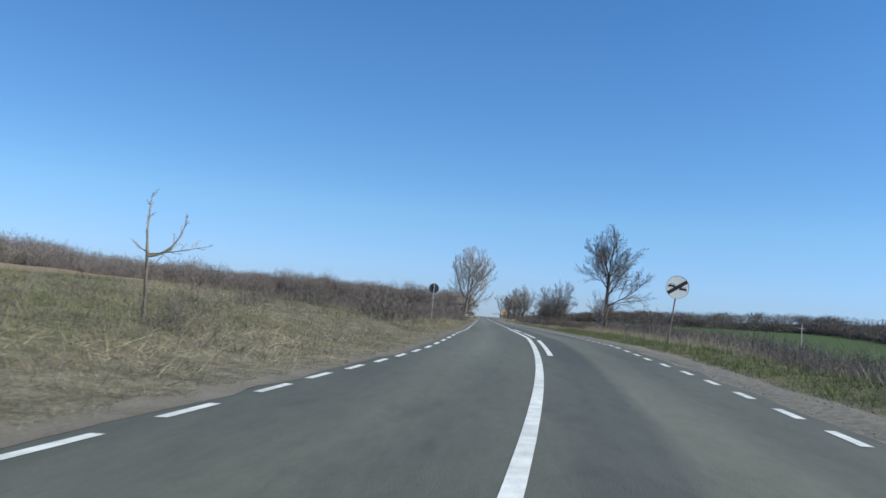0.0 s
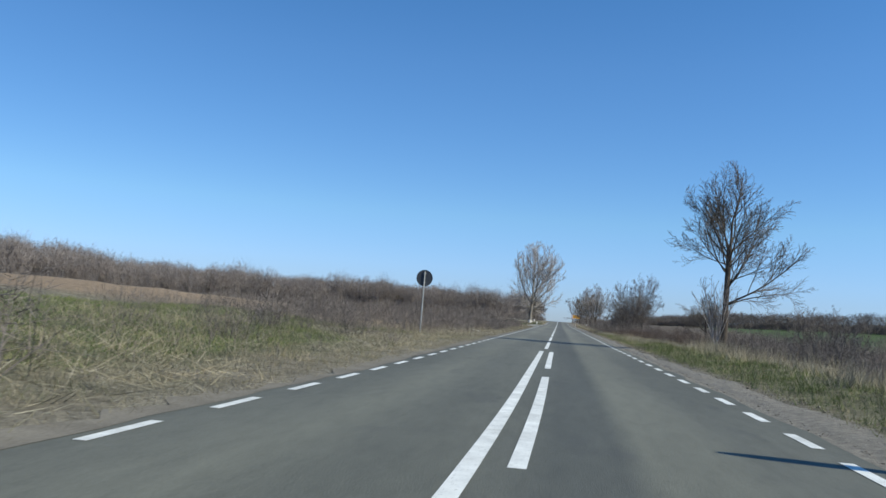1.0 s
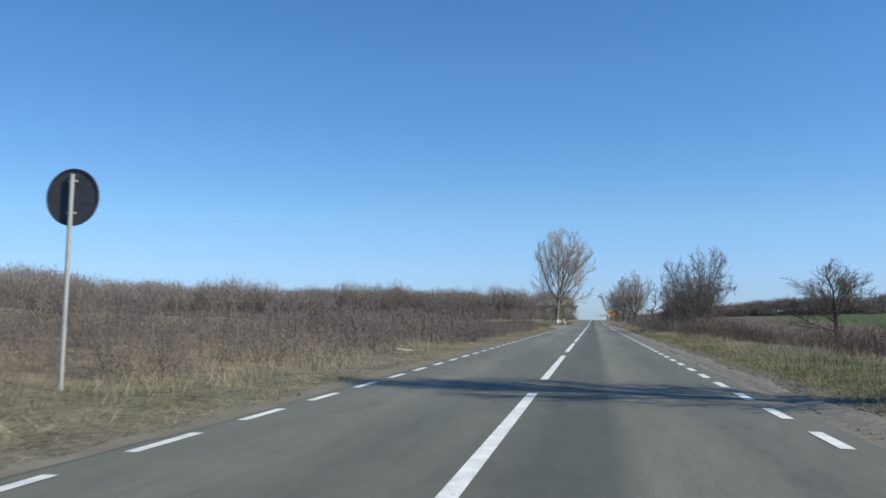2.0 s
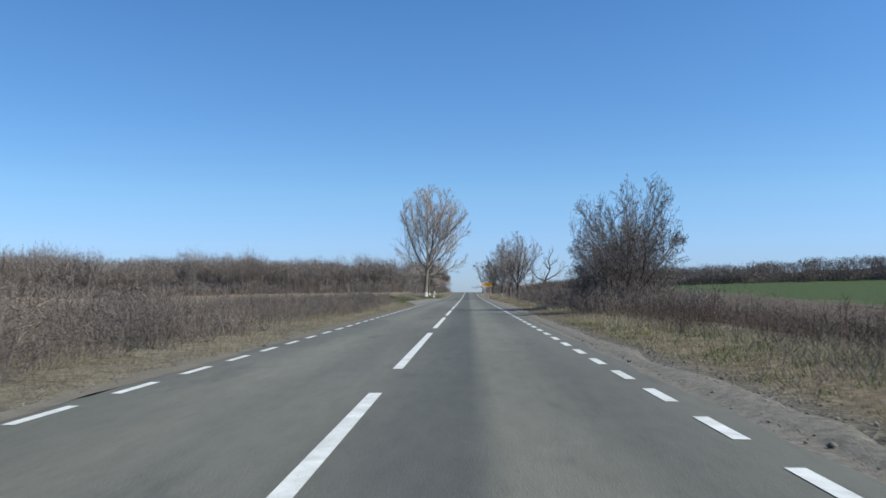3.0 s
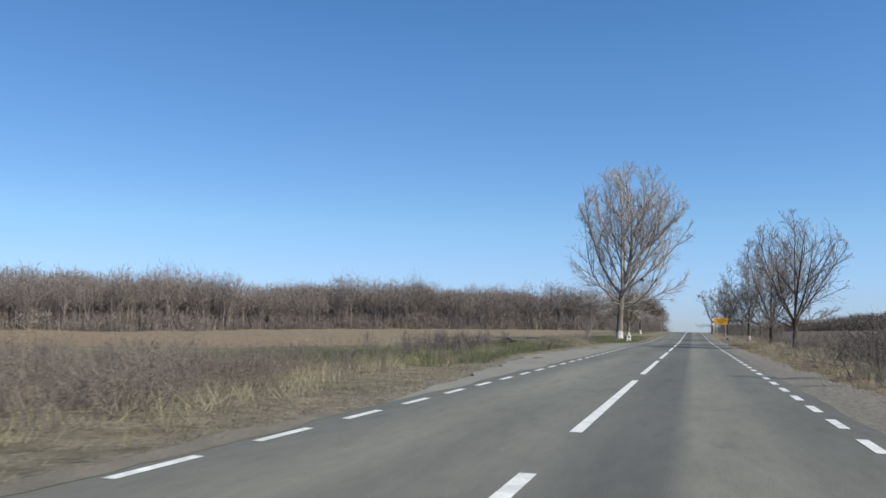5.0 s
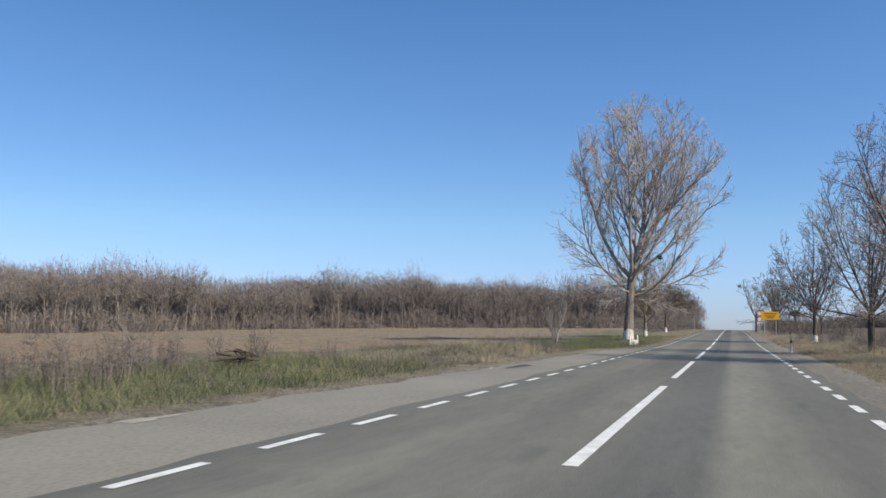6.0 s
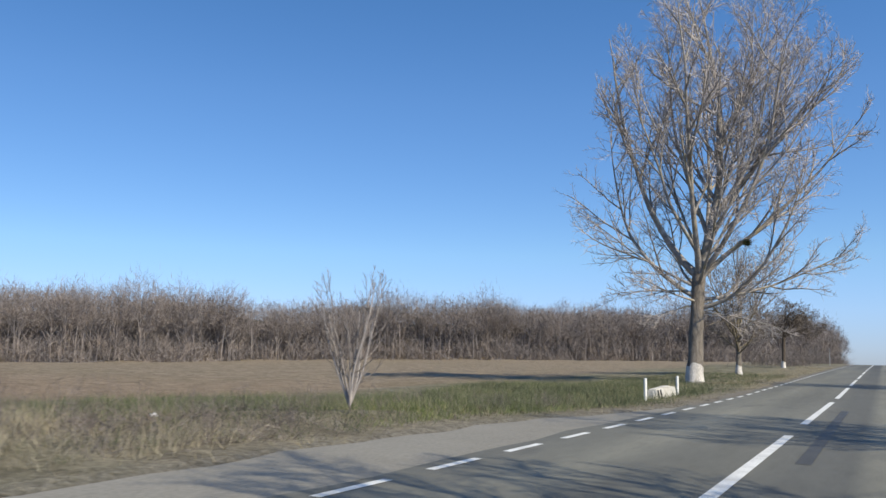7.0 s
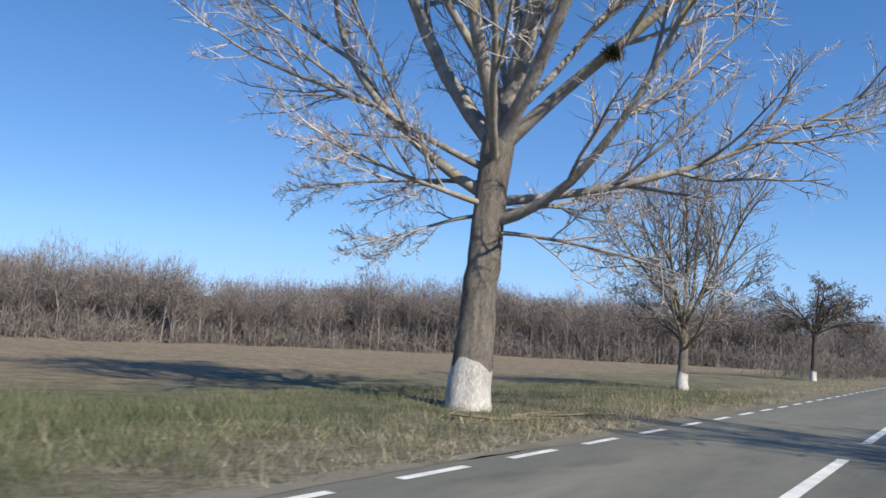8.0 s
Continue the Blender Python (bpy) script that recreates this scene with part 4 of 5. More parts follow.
def wood_tree(seed, height, spread, fat=1.0, n=330):
    """A far bare tree: a trunk that forks low, limbs that fan upwards and ascending slivers for twigs."""
    r = np.random.default_rng(seed)
    lean = r.normal(0, .5, 2)
    lines = [(np.array([[0, 0, -0.5], [lean[0] * .2, lean[1] * .2, height * 0.3], [lean[0] * .5, lean[1] * .5, height * 0.48], [lean[0] * .8, lean[1] * .8, height * 0.75]]), np.array([.13, .1, .06, .015]))]
    k = 13
    a = np.arange(k) * 2.4 + r.uniform(0, 6)
    f = np.sqrt((np.arange(k) + 0.5) / k)
    rim = 1 + 0.16 * r.normal(size=k)
    tip = np.stack([lean[0] + np.cos(a) * spread * f * rim, lean[1] + np.sin(a) * spread * f * rim, height * (1 - 0.38 * f ** 2.2) * (1 - 0.14 * r.random(k))], 1)
    h = height * r.uniform(.16, .5, k)
    foot = np.stack([lean[0] * h / height * .8, lean[1] * h / height * .8, h], 1)
    knee = foot + (tip - foot) * 0.5 + np.stack([np.cos(a), np.sin(a), np.zeros(k)], 1) * spread * 0.16
    A, B, W = [foot, knee], [knee + (knee - foot) * 0.04, tip], [np.full(k, .05), np.full(k, .02)]
    m = n // 2
    j = r.integers(0, k, m)
    g = r.uniform(0.1, 1.0, m)[:, None] ** 0.7
    at = np.where(g < 0.4, foot[j] + (knee[j] - foot[j]) * g / 0.4, knee[j] + (tip[j] - knee[j]) * (g - 0.4) / 0.6)
    d = (tip - knee)[j]
    d = d / np.linalg.norm(d, axis=1, keepdims=True) * 0.6 + r.normal(0, .6, (m, 3))
    d /= np.linalg.norm(d, axis=1, keepdims=True)
    A.append(at), B.append(at + d * height * r.uniform(0.05, 0.12, (m, 1))), W.append(r.uniform(.014, .03, m) * fat)
    # the crown's rounded outline of fine twigs
    o = n - m
    d = r.normal(size=(o, 3))
    d[:, 2] = np.abs(d[:, 2]) - 0.35
    d /= np.linalg.norm(d, axis=1, keepdims=True)
    lobe = 1 + 0.16 * np.sin(3 * np.arctan2(d[:, 1], d[:, 0]) + r.uniform(0, 6)) * np.cos(3 * d[:, 2] + r.uniform(0, 6)) + 0.08 * r.normal(size=o)
    at = np.array([lean[0] * .8, lean[1] * .8, height * 0.58]) + d * [spread * 1.05, spread * 1.05, height * 0.38] * (lobe * r.uniform(0.4, 1.0, o) ** 0.4)[:, None]
    e = d * 0.8 + [0, 0, 0.3] + r.normal(0, .45, (o, 3))
    e /= np.linalg.norm(e, axis=1, keepdims=True)
    A.append(at - e * height * 0.05), B.append(at + e * height * r.uniform(0.015, 0.05, (o, 1))), W.append(r.uniform(.014, .028, o) * fat)
    return join([tubes(lines), needles(np.concatenate(A), np.concatenate(B), np.concatenate(W))])


def scrub_plant(seed, height, spread, stems=20, twigs=14, w=0.009, flat=0.78):
    """A bare rounded bush of thin stems with slivers for twigs every way."""
    r = np.random.default_rng(seed)
    A, B, W = [], [], []
    for i in range(stems):
        a, t = r.uniform(0, 6.28), min(1.4, abs(r.normal(0, flat)))
        base = np.array([r.normal(0, spread * .3), r.normal(0, spread * .3), -.05])
        L = height * r.uniform(.65, .92)
        d = np.array([math.cos(a) * math.sin(t), math.sin(a) * math.sin(t), math.cos(t)])
        tip = base + d * L
        A.append(base), B.append(tip), W.append(w * r.uniform(.7, 1.3))
        for j in range(twigs):
            f = r.uniform(.3, 1.0)
            q = base + d * L * f
            e = d * .45 + r.normal(0, .7, 3) + np.array([0, 0, .1])
            A.append(q), B.append(q + e * height * r.uniform(.1, .24)), W.append(w * .6)
    return needles(np.array(A), np.array(B), np.array(W))


def scatter(name, templates, xs, ys, scales, mat, label, category, sink=0.0):
    """One mesh of many turned and scaled copies of plants on the ground."""
    z = land(xs, ys)
    bits = []
    for i in range(len(xs)):
        v, t = templates[int(rng.integers(len(templates)))]
        a = rng.uniform(0, 6.28)
        c, s = math.cos(a), math.sin(a)
        R = np.array([[c, -s, 0], [s, c, 0], [0, 0, 1]])
        bits.append((v @ R.T * scales[i] + np.array([xs[i], ys[i], z[i] - sink * scales[i]]), t))
    return tagged(new(name, mesh_arrays(name, *join(bits), mat)), label, category, kind="stuff")


def along(line, n, depth, start=0.0):
    """Plan points strewn behind a line of plan points, on its left side."""
    line = np.array(line, float)
    seg = np.linalg.norm(np.diff(line, axis=0), axis=1)
    cum = np.concatenate([[0], np.cumsum(seg)])
    s = rng.uniform(0, cum[-1], n)
    x, y = np.interp(s, cum, line[:, 0]), np.interp(s, cum, line[:, 1])
    k = np.clip(np.searchsorted(cum, s) - 1, 0, len(seg) - 1)
    # ways blended over the corners, so that no gaps open there
    kk = np.clip(k + np.where(s > (cum[k] + cum[k + 1]) / 2, 1, -1), 0, len(seg) - 1)
    w = np.clip(np.abs(s - (cum[k] + cum[k + 1]) / 2) / seg[k], 0, 0.5)[:, None]
    every = np.diff(line, axis=0) / seg[:, None]
    d = every[k] * (1 - w) + every[kk] * w
    off = start + rng.uniform(0, 1, n) ** 1.3 * (depth - start)
    return x - d[:, 1] * off, y + d[:, 0] * off


wood = [wood_tree(100 + i, 14.0 * s, 3.7 * s, 1.15, 680) for i, s in enumerate((1, .92, 1.08, .85, 1.0, 1.12, .95, .8, 1.04, .9))]
wood_far = [wood_tree(150 + i, 6.0, 4.2, 2.3, 420) for i in range(6)]
canopy = [wood_tree(130 + i, 6.6 * s, 3.4 * s, 1.5, 400) for i, s in enumerate((1, .88, 1.12, .95, 1.05, .8))]
x, y = along(WOOD_EDGE[2:], 1150, 44, 11)
scatter("hill_woodland", canopy, x, y, (0.95 + 0.2 * np.sin(x * 0.13 + 1) * np.cos(y * 0.11) + rng.uniform(-.2, .15, len(x))) * np.interp(y, [0, 120, 260], [1.4, 1.28, 1.15]), M_FOREST, "brown leafless wood climbing the rise behind the field", "woodland", 1.9)
x, y = along(WOOD_EDGE[2:], 640, 13)
clump = (0.84 + 0.14 * np.sin(x * 0.09) * np.cos(y * 0.06) + rng.uniform(-.16, .12, len(x))) * np.interp(y, [0, 120, 260, 340], [1.75, 1.55, 1.1, 1.14])
clump = np.maximum(0.4, clump - hill(x, y) * 0.88 / 14.5)
scatter("left_woodland", wood, x, y, clump, M_FOREST, "brown leafless deciduous woodland beyond the ploughed field", "woodland")
brush = [scrub_plant(200 + i, 1.4, 1.1, 20, 14, 0.0075) for i in range(8)]
far_brush = [scrub_plant(215 + i, 1.4, 1.1, 12, 11, 0.013) for i in range(6)]
x, y = along(WOOD_EDGE[2:], 2600, 16)
scatter("woodland_edge", [scrub_plant(230 + i, 1.45, 1.2, 12, 10, 0.015) for i in range(6)], x, y, 1.2 + 3.6 * rng.uniform(0, 1, len(x)) ** 0.8, M_FOREST, "low brown brush along the foot of the woodland", "undergrowth")
x, y = along(FAR_EDGE, 950, -32)
scatter("right_woodland_edge", [scrub_plant(240 + i, 1.45, 1.2, 12, 12, 0.026) for i in range(4)], *along(FAR_EDGE, 1300, -24), rng.uniform(1.8, 3.4, 1300), M_SCRUB, "low dark brush along the foot of the distant woodland", "undergrowth")
scatter("right_woodland", wood_far, x, y, rng.uniform(1.0, 1.4, len(x)), M_SCRUB, "distant dark leafless woodland beyond the green field", "woodland", 1.5)


def strewn(n, y0, y1, o0, o1, side, power=1.0, keep=None):
    """Plan points beside the road, that far out from its edge."""
    y = rng.uniform(y0, y1, n)
    o = o0 + (o1 - o0) * rng.uniform(0, 1, n) ** power
    x = centre(y) + np.where(side < 0, ROAD_X - widen(y) - layby(y) - o, 4.0 + o)
    if keep is not None:
        k = keep(x, y, o)
        x, y = x[k], y[k]
    return x, y


# scrub beside the road
x1, y1 = strewn(1000, 50, 165, 2.0, 15.0, -1, 1.0, lambda x, y, o: (rng.uniform(0, 1, len(x)) < np.interp(y, [50, 62, 110, 140, 165], [0.5, 1, 0.95, 0.75, 0.4])) & ~((o > 9.5) & (y > 98) & (y < 124)) & (o > 2.7 + 1.4 * ripple(x * 0.2, y * 0.45)))
scatter("left_scrub", brush, x1, y1, np.minimum(np.interp(y1, [58, 72, 92, 103, 116, 124, 131, 140, 148, 165], [0.9, 1.3, 1.25, 0.95, 0.82, 0.85, 0.98, 0.9, 0.68, 0.5]) * rng.uniform(0.55, 1.2, len(x1)) * (1 + 0.5 * ripple(x1 * 0.5, y1 * 0.35)), 1.5), M_SCRUB, "dense bare brown scrub beside the verge", "scrub")
x1, y1 = strewn(430, 86, 128, 1.7, 6.0, -1, 1.0, lambda x, y, o: ripple(x * 0.7, y * 0.6) > -0.45)
scatter("verge_bushes", brush, x1, y1, rng.uniform(0.35, 0.85, len(x1)), M_SCRUB, "low tangled grey-brown scrub at the edge of the verge", "scrub")
x1, y1 = strewn(330, 116, 160, 2.3, 8.5, -1)
scatter("verge_scrub", brush, x1, y1, rng.uniform(0.5, 1.15, len(x1)) * np.interp(y1, [116, 128, 146, 160], [0.6, 0.85, 0.8, 0.55]), M_SCRUB, "tangled grey-brown bare scrub close beside the road", "scrub")
x1, y1 = strewn(1500, 16, 100, 4.8, 38.0, 1, 1.2, lambda x, y, o: (ripple(x * 0.5, y * 0.35) > -0.55) & (rng.uniform(0, 1, len(x)) < smooth(37, 20, o + 5 * ripple(x * 0.2, y * 0.15)) * smooth(98, 68, y + 6 * ripple(x * 0.3, y * 0.2)) * smooth(15, 22, y + 3 * ripple(x * 0.4, y * 0.3))))
scatter("slope_scrub", brush, x1, y1, rng.uniform(0.6, 1.15, len(x1)) * np.interp(x1, [9, 12, 18, 30], [0.7, 1.5, 2.0, 2.2]), M_SCRUB, "dense brown bare scrub on the slope below the road", "scrub")
x1, y1 = strewn(210, -25, 54, 4.5, 18.0, -1, 1.0, lambda x, y, o: (ripple(x * 0.6, y * 0.4) > -0.2) & ((o < 8.0) | (y > 38)))
scatter("bank_scrub", brush, x1, y1, rng.uniform(0.3, 0.8, len(x1)), M_SCRUB, "scattered bare grey-brown shrubs on the grassy bank", "scrub")
thorn = scrub_plant(260, 1.5, 1.5, 90, 12, 0.009)
for i, (x, y, s) in enumerate(((-7.2, 20.8, 1.35), (-6.7, 19.2, 0.9), (-7.8, 22.2, 1.1), (-11.2, 22.5, 1.05), (-12.2, 24.0, 0.85), (-10.4, 20.5, 0.9), (-8.2, 33.0, 0.7), (-10.5, 9.0, 0.55), (-8.6, -3.0, 0.6), (-11.5, 15.0, 0.6), (-9.6, 40.0, 1.1), (-8.4, 46.0, 1.0))):
    ob = new("thorn_bush", bpy.data.meshes.get("thorn_bush") or mesh_arrays("thorn_bush", *thorn, M_SCRUB))
    ob.matrix_basis = Matrix.Translation((x, y, land_at(x, y))) @ Matrix.Rotation(i * 1.1, 4, "Z") @ Matrix.Diagonal((s, s, s * 0.9, 1))
    tagged(ob, "low bare thorn bush tangled on the grassy bank", "bush", "thorn bushes on the bank")
x1, y1 = strewn(380, 58, 178, 4.4, 9.5, 1, 1.0, lambda x, y, o: rng.uniform(0, 1, len(x)) < 0.8 + 0.4 * ripple(x * 0.4, y * 0.3))
scatter("verge_hedge", brush, x1, y1, rng.uniform(0.55, 1.1, len(x1)), M_SCRUBRED, "dense dark reddish-brown bare hedge on the slope below the verge", "scrub")
x1, y1 = strewn(130, 178, 262, 3.2, 9.0, 1, 1.0)
scatter("verge_thicket", brush, x1, y1, rng.uniform(0.45, 0.95, len(x1)), M_SCRUB, "brown bare thicket along the verge before the town sign", "scrub")
x1, y1 = strewn(300, 15, 300, 6.0, 34.0, 1, 1.6)
scatter("right_scrub", brush, x1, y1, rng.uniform(0.3, 0.85, len(x1)) * np.interp(x1, [8, 14, 30], [0.7, 0.95, 1.2]), M_SCRUBRED, "dense reddish-brown bare scrub below the verge", "scrub")
x1, y1 = strewn(95, 90, 126, 2.5, 5.5, 1, 1.0)
scatter("low_verge_scrub", brush, x1, y1, rng.uniform(0.3, 0.75, len(x1)), M_SCRUBRED, "low dark bare scrub along the littered verge", "scrub")
x1, y1 = strewn(300, 112, 182, 3.0, 9.0, 1, 1.0)
scatter("bush_undergrowth", brush, x1, y1, rng.uniform(0.75, 1.6, len(x1)), M_SCRUB, "brown undergrowth round the large bushes", "scrub")
x1, y1 = strewn(170, 134, 190, 5.0, 12.0, 1, 1.0, lambda x, y, o: ripple(x * 0.5, y * 0.4) > -0.3)
scatter("red_thicket", brush, x1, y1, rng.uniform(1.1, 1.9, len(x1)), M_SCRUBRED, "tall reddish-brown bare thicket behind the verge", "scrub")
x1, y1 = strewn(240, 280, 420, 3.5, 12.0, 1, 1.0)
scatter("thicket", far_brush, x1, y1, rng.uniform(1.0, 2.2, len(x1)), M_SCRUB, "tall brown thicket beside the far road", "scrub")
x1, y1 = strewn(200, 305, 430, 3.5, 12.0, -1, 1.0)
scatter("far_hedge", far_brush, x1, y1, rng.uniform(0.9, 2.0, len(x1)), M_SCRUB, "brown hedge beside the far road", "scrub")
x1, y1 = strewn(420, 166, 226, 1.2, 8.5, -1, 1.0, lambda x, y, o: ripple(x * 0.9, y * 0.45) > -0.1)
scatter("verge_brush", brush, x1, y1, rng.uniform(0.12, 0.4, len(x1)) * np.interp(y1, [192, 198, 212, 216], [1.0, 1.9, 1.9, 1.0]), M_SCRUB, "low grey-brown brush in the dry grass behind the lay-by", "scrub")
x1, y1 = strewn(2800, 164, 258, 0.9, 6.0, -1, 1.0, lambda x, y, o: ripple(x * 0.9, y * 0.45) > np.where((y > 209) | (y < 191), 0.7, np.where(y > 204, 0.0, -0.45)))
clumps = (x1, y1)
x1, y1 = strewn(70, 165, 225, 2.5, 9.0, -1, 1.0)
scatter("tall_weeds", [scrub_plant(300 + i, 0.8, 0.25, 7, 5, 0.007) for i in range(6)], x1, y1, rng.uniform(0.5, 1.5, len(x1)), M_SCRUB, "dry brown weed stalks beside the lay-by", "weeds")
x1, y1 = strewn(150, 164, 188, 2.6, 6.5, -1, 1.0, lambda x, y, o: ripple(x * 0.9, y * 0.9) > -0.15)
scatter("standing_weeds", [scrub_plant(310 + i, 1.25, 0.35, 14, 9, 0.009, 0.2) for i in range(5)], x1, y1, rng.uniform(0.6, 1.15, len(x1)), M_SCRUB, "tall dead grey-brown weeds standing in the green grass", "weeds")


def blades(xs, ys, per, h0, h1, spread, w, mat, name, label, lay=0.5):
    """Tufts of single blades: each one a bent sliver."""
    n = len(xs)
    bx = (xs[:, None] + rng.normal(0, spread, (n, per))).ravel()
    by = (ys[:, None] + rng.normal(0, spread, (n, per))).ravel()
    k = np.ones_like(bx, bool)
    u = bx - centre(by)
    k &= (u < ROAD_X - widen(by) - layby(by) - 0.05) | (u > 4.25)
    bx, by = bx[k], by[k]
    a = np.stack([bx, by, land(bx, by) - 0.02], 1)
    tuft = np.repeat(rng.uniform(0.6, 1.3, n), per)[k]
    L = rng.uniform(h0, h1, len(bx)) * tuft
    d = np.stack([rng.normal(0, lay, len(bx)), rng.normal(0, lay, len(bx)), np.ones(len(bx))], 1)
    d /= np.linalg.norm(d, axis=1, keepdims=True)
    V, T = needles(a, a + d * L[:, None], w * rng.uniform(0.6, 1.4, len(bx)))
    return tagged(new(name, mesh_arrays(name, V, T, mat)), label, "grass", kind="stuff")


x1, y1 = strewn(12500, -22, 255, 0.2, 8.0, -1, 1.5, lambda x, y, o: (y < 54) | ((o < 3.6) & (y < 166)) | ((y > 166) & (rng.uniform(0, 1, len(x)) < np.where((y > 186) & (y < 214), 0.5, 0.15))))
blades(x1, y1, 14, 0.05, 0.2, 0.17, 0.0036, M_STRAW, "left_dry_grass", "dry straw-coloured grass on the verge", 0.9)
x1, y1 = strewn(1000, -15, 168, 1.8, 8.0, -1, 1.0, lambda x, y, o: ripple(x * 0.8, y * 0.6) > np.where(y > 168, 0.45, 0.05))
blades(x1, y1, 26, 0.2, 0.6, 0.13, 0.0036, M_STRAW, "left_tall_grass", "tall bleached grass tufts beyond the verge", 0.45)
x1, y1 = strewn(2600, -20, 54, 1.0, 15.0, -1, 1.1, lambda x, y, o: ripple(x * 0.9, y * 0.6) > -0.3)
blades(x1, y1, 24, 0.06, 0.24, 0.22, 0.004, M_STRAW, "bank_tussocks", "bleached grass tussocks on the bank", 0.7)
x1, y1 = strewn(3800, 22, 54, 3.0, 15.0, -1, 0.9, lambda x, y, o: ripple(x * 0.7, y * 0.5) > -0.35)
blades(x1, y1, 20, 0.06, 0.26, 0.2, 0.006, M_FRESH, "bank_fresh_grass", "fresh green spring grass on the upper bank", 0.6)
x1, y1 = strewn(1500, -22, 8, 4.0, 15.0, -1, 0.9, lambda x, y, o: ripple(x * 0.7, y * 0.5) > 0.1)
blades(x1, y1, 20, 0.06, 0.26, 0.2, 0.006, M_FRESH, "slope_fresh_grass", "patches of fresh green grass on the dry bank", 0.6)
x1, y1 = strewn(4200, 212, 243, 1.6, 13.0, -1, 0.9, lambda x, y, o: ripple(x * 0.8, y * 0.6) > -0.5)
blades(x1, y1, 22, 0.1, 0.42, 0.2, 0.007, M_LUSH, "ditch_grass", "rank dark green grass in the ditch by the culvert", 0.6)
x1, y1 = strewn(1900, -20, 56, 1.0, 11.0, -1, 1.1, lambda x, y, o: ripple(x * 1.1, y * 0.8) > -0.15)
blades(x1, y1, 12, 0.25, 0.75, 0.3, 0.0055, M_BLEACH, "bank_straw_tangle", "bleached fallen stalks tangled over the bank", 2.4)
x1, y1 = strewn(420, -20, 56, 1.5, 11.0, -1, 1.0)
scatter("bank_weeds", [scrub_plant(320 + i, 0.7, 0.3, 8, 7, 0.006) for i in range(6)], x1, y1, rng.uniform(0.4, 1.1, len(x1)), M_SCRUB, "dead grey-brown weeds standing on the bank", "weeds")
x1, y1 = strewn(1500, 238, 310, 0.15, 4.0, -1, 1.2)
blades(x1, y1, 18, 0.06, 0.26, 0.2, 0.005, M_BLEACH, "far_verge_straw", "pale straw along the road beyond the culvert", 0.9)
x1, y1 = strewn(2300, 163, 192, 0.7, 7.5, -1, 1.0, lambda x, y, o: ripple(x * 0.6, y * 0.5) > -0.5)
blades(x1, y1, 18, 0.1, 0.46, 0.2, 0.006, M_LUSH, "layby_green_grass", "thick green grass with weeds behind the lay-by", 0.6)
x1, y1 = strewn(900, 207, 222, 1.0, 8.0, -1, 1.0, lambda x, y, o: ripple(x * 0.6, y * 0.5) > -0.3)
blades(x1, y1, 18, 0.08, 0.32, 0.2, 0.006, M_FRESH, "shrub_green_grass", "green grass round the bare shrub", 0.6)
x1, y1 = strewn(620, 188, 214, 0.8, 5.5, -1, 1.0, lambda x, y, o: ripple(x * 0.8, y * 0.7) > -0.4)
blades(x1, y1, 16, 0.2, 0.62, 0.22, 0.0055, M_SCRUB, "dead_stalk_tangle", "grey dead stalks tangled over the bank behind the lay-by", 1.4)
x1, y1 = strewn(420, 188, 210, 0.8, 6.5, -1, 1.0, lambda x, y, o: ripple(x * 0.7, y * 0.6) > -0.1)
blades(x1, y1, 18, 0.1, 0.4, 0.2, 0.006, M_LUSH, "rough_green_grass", "dull green grass between the dead stalks", 0.7)
blades(*clumps, 40, 0.15, 0.55, 0.22, 0.0048, M_BLEACH, "layby_tall_grass", "clumps of bleached tall grass behind the lay-by", 0.6)
x1, y1 = strewn(700, 56, 168, 1.6, 4.6, -1, 1.0, lambda x, y, o: ripple(x * 0.9, y * 0.5) > -0.05)
blades(x1, y1, 24, 0.18, 0.55, 0.2, 0.0045, M_BLEACH, "scrub_tall_grass", "bleached tall grass at the foot of the scrub", 0.55)
x1, y1 = strewn(1900, 60, 250, 1.7, 4.8, 1, 1.0, lambda x, y, o: ripple(x, y * 0.7) > -0.2)
blades(x1, y1, 30, 0.15, 0.5, 0.16, 0.0045, M_BLEACH, "right_tall_grass", "bleached tall grass beyond the shoulder", 0.6)
x1, y1 = strewn(4600, 166, 266, 0.8, 9.0, -1, 1.0, lambda x, y, o: (y < 186) | (y > 212) | (o > 4.5) | (rng.uniform(0, 1, len(x)) < 0.25))
blades(x1, y1, 18, 0.1, 0.34, 0.2, 0.005, M_LUSH, "lush_green_grass", "thick fresh green grass beside the culvert", 0.6)
x1, y1 = strewn(5200, -10, 262, 1.0, 10.0, -1, 1.2, lambda x, y, o: rng.uniform(0, 1, len(x)) < np.interp(y, [-10, 15, 45, 60, 160, 172, 260], [0.5, 0.9, 0.7, 0.08, 0.1, 0.5, 0.5]))
blades(x1, y1, 17, 0.06, 0.28, 0.17, 0.005, M_GREEN, "left_green_grass", "fresh green grass among the dry", 0.7)
x1, y1 = strewn(7000, -10, 250, 0.8, 6.0, 1, 1.3)
blades(x1, y1, 14, 0.05, 0.24, 0.17, 0.0036, M_STRAW, "right_dry_grass", "dry straw-coloured grass beside the gravel shoulder", 0.8)
x1, y1 = strewn(520, -8, 58, 2.7, 4.6, 1, 1.0, lambda x, y, o: ripple(x * 0.9, y * 0.7) > -0.3)
blades(x1, y1, 26, 0.25, 0.72, 0.2, 0.0055, M_BLEACH, "verge_crest_straw", "bleached straw tufts along the crest of the verge", 0.5)
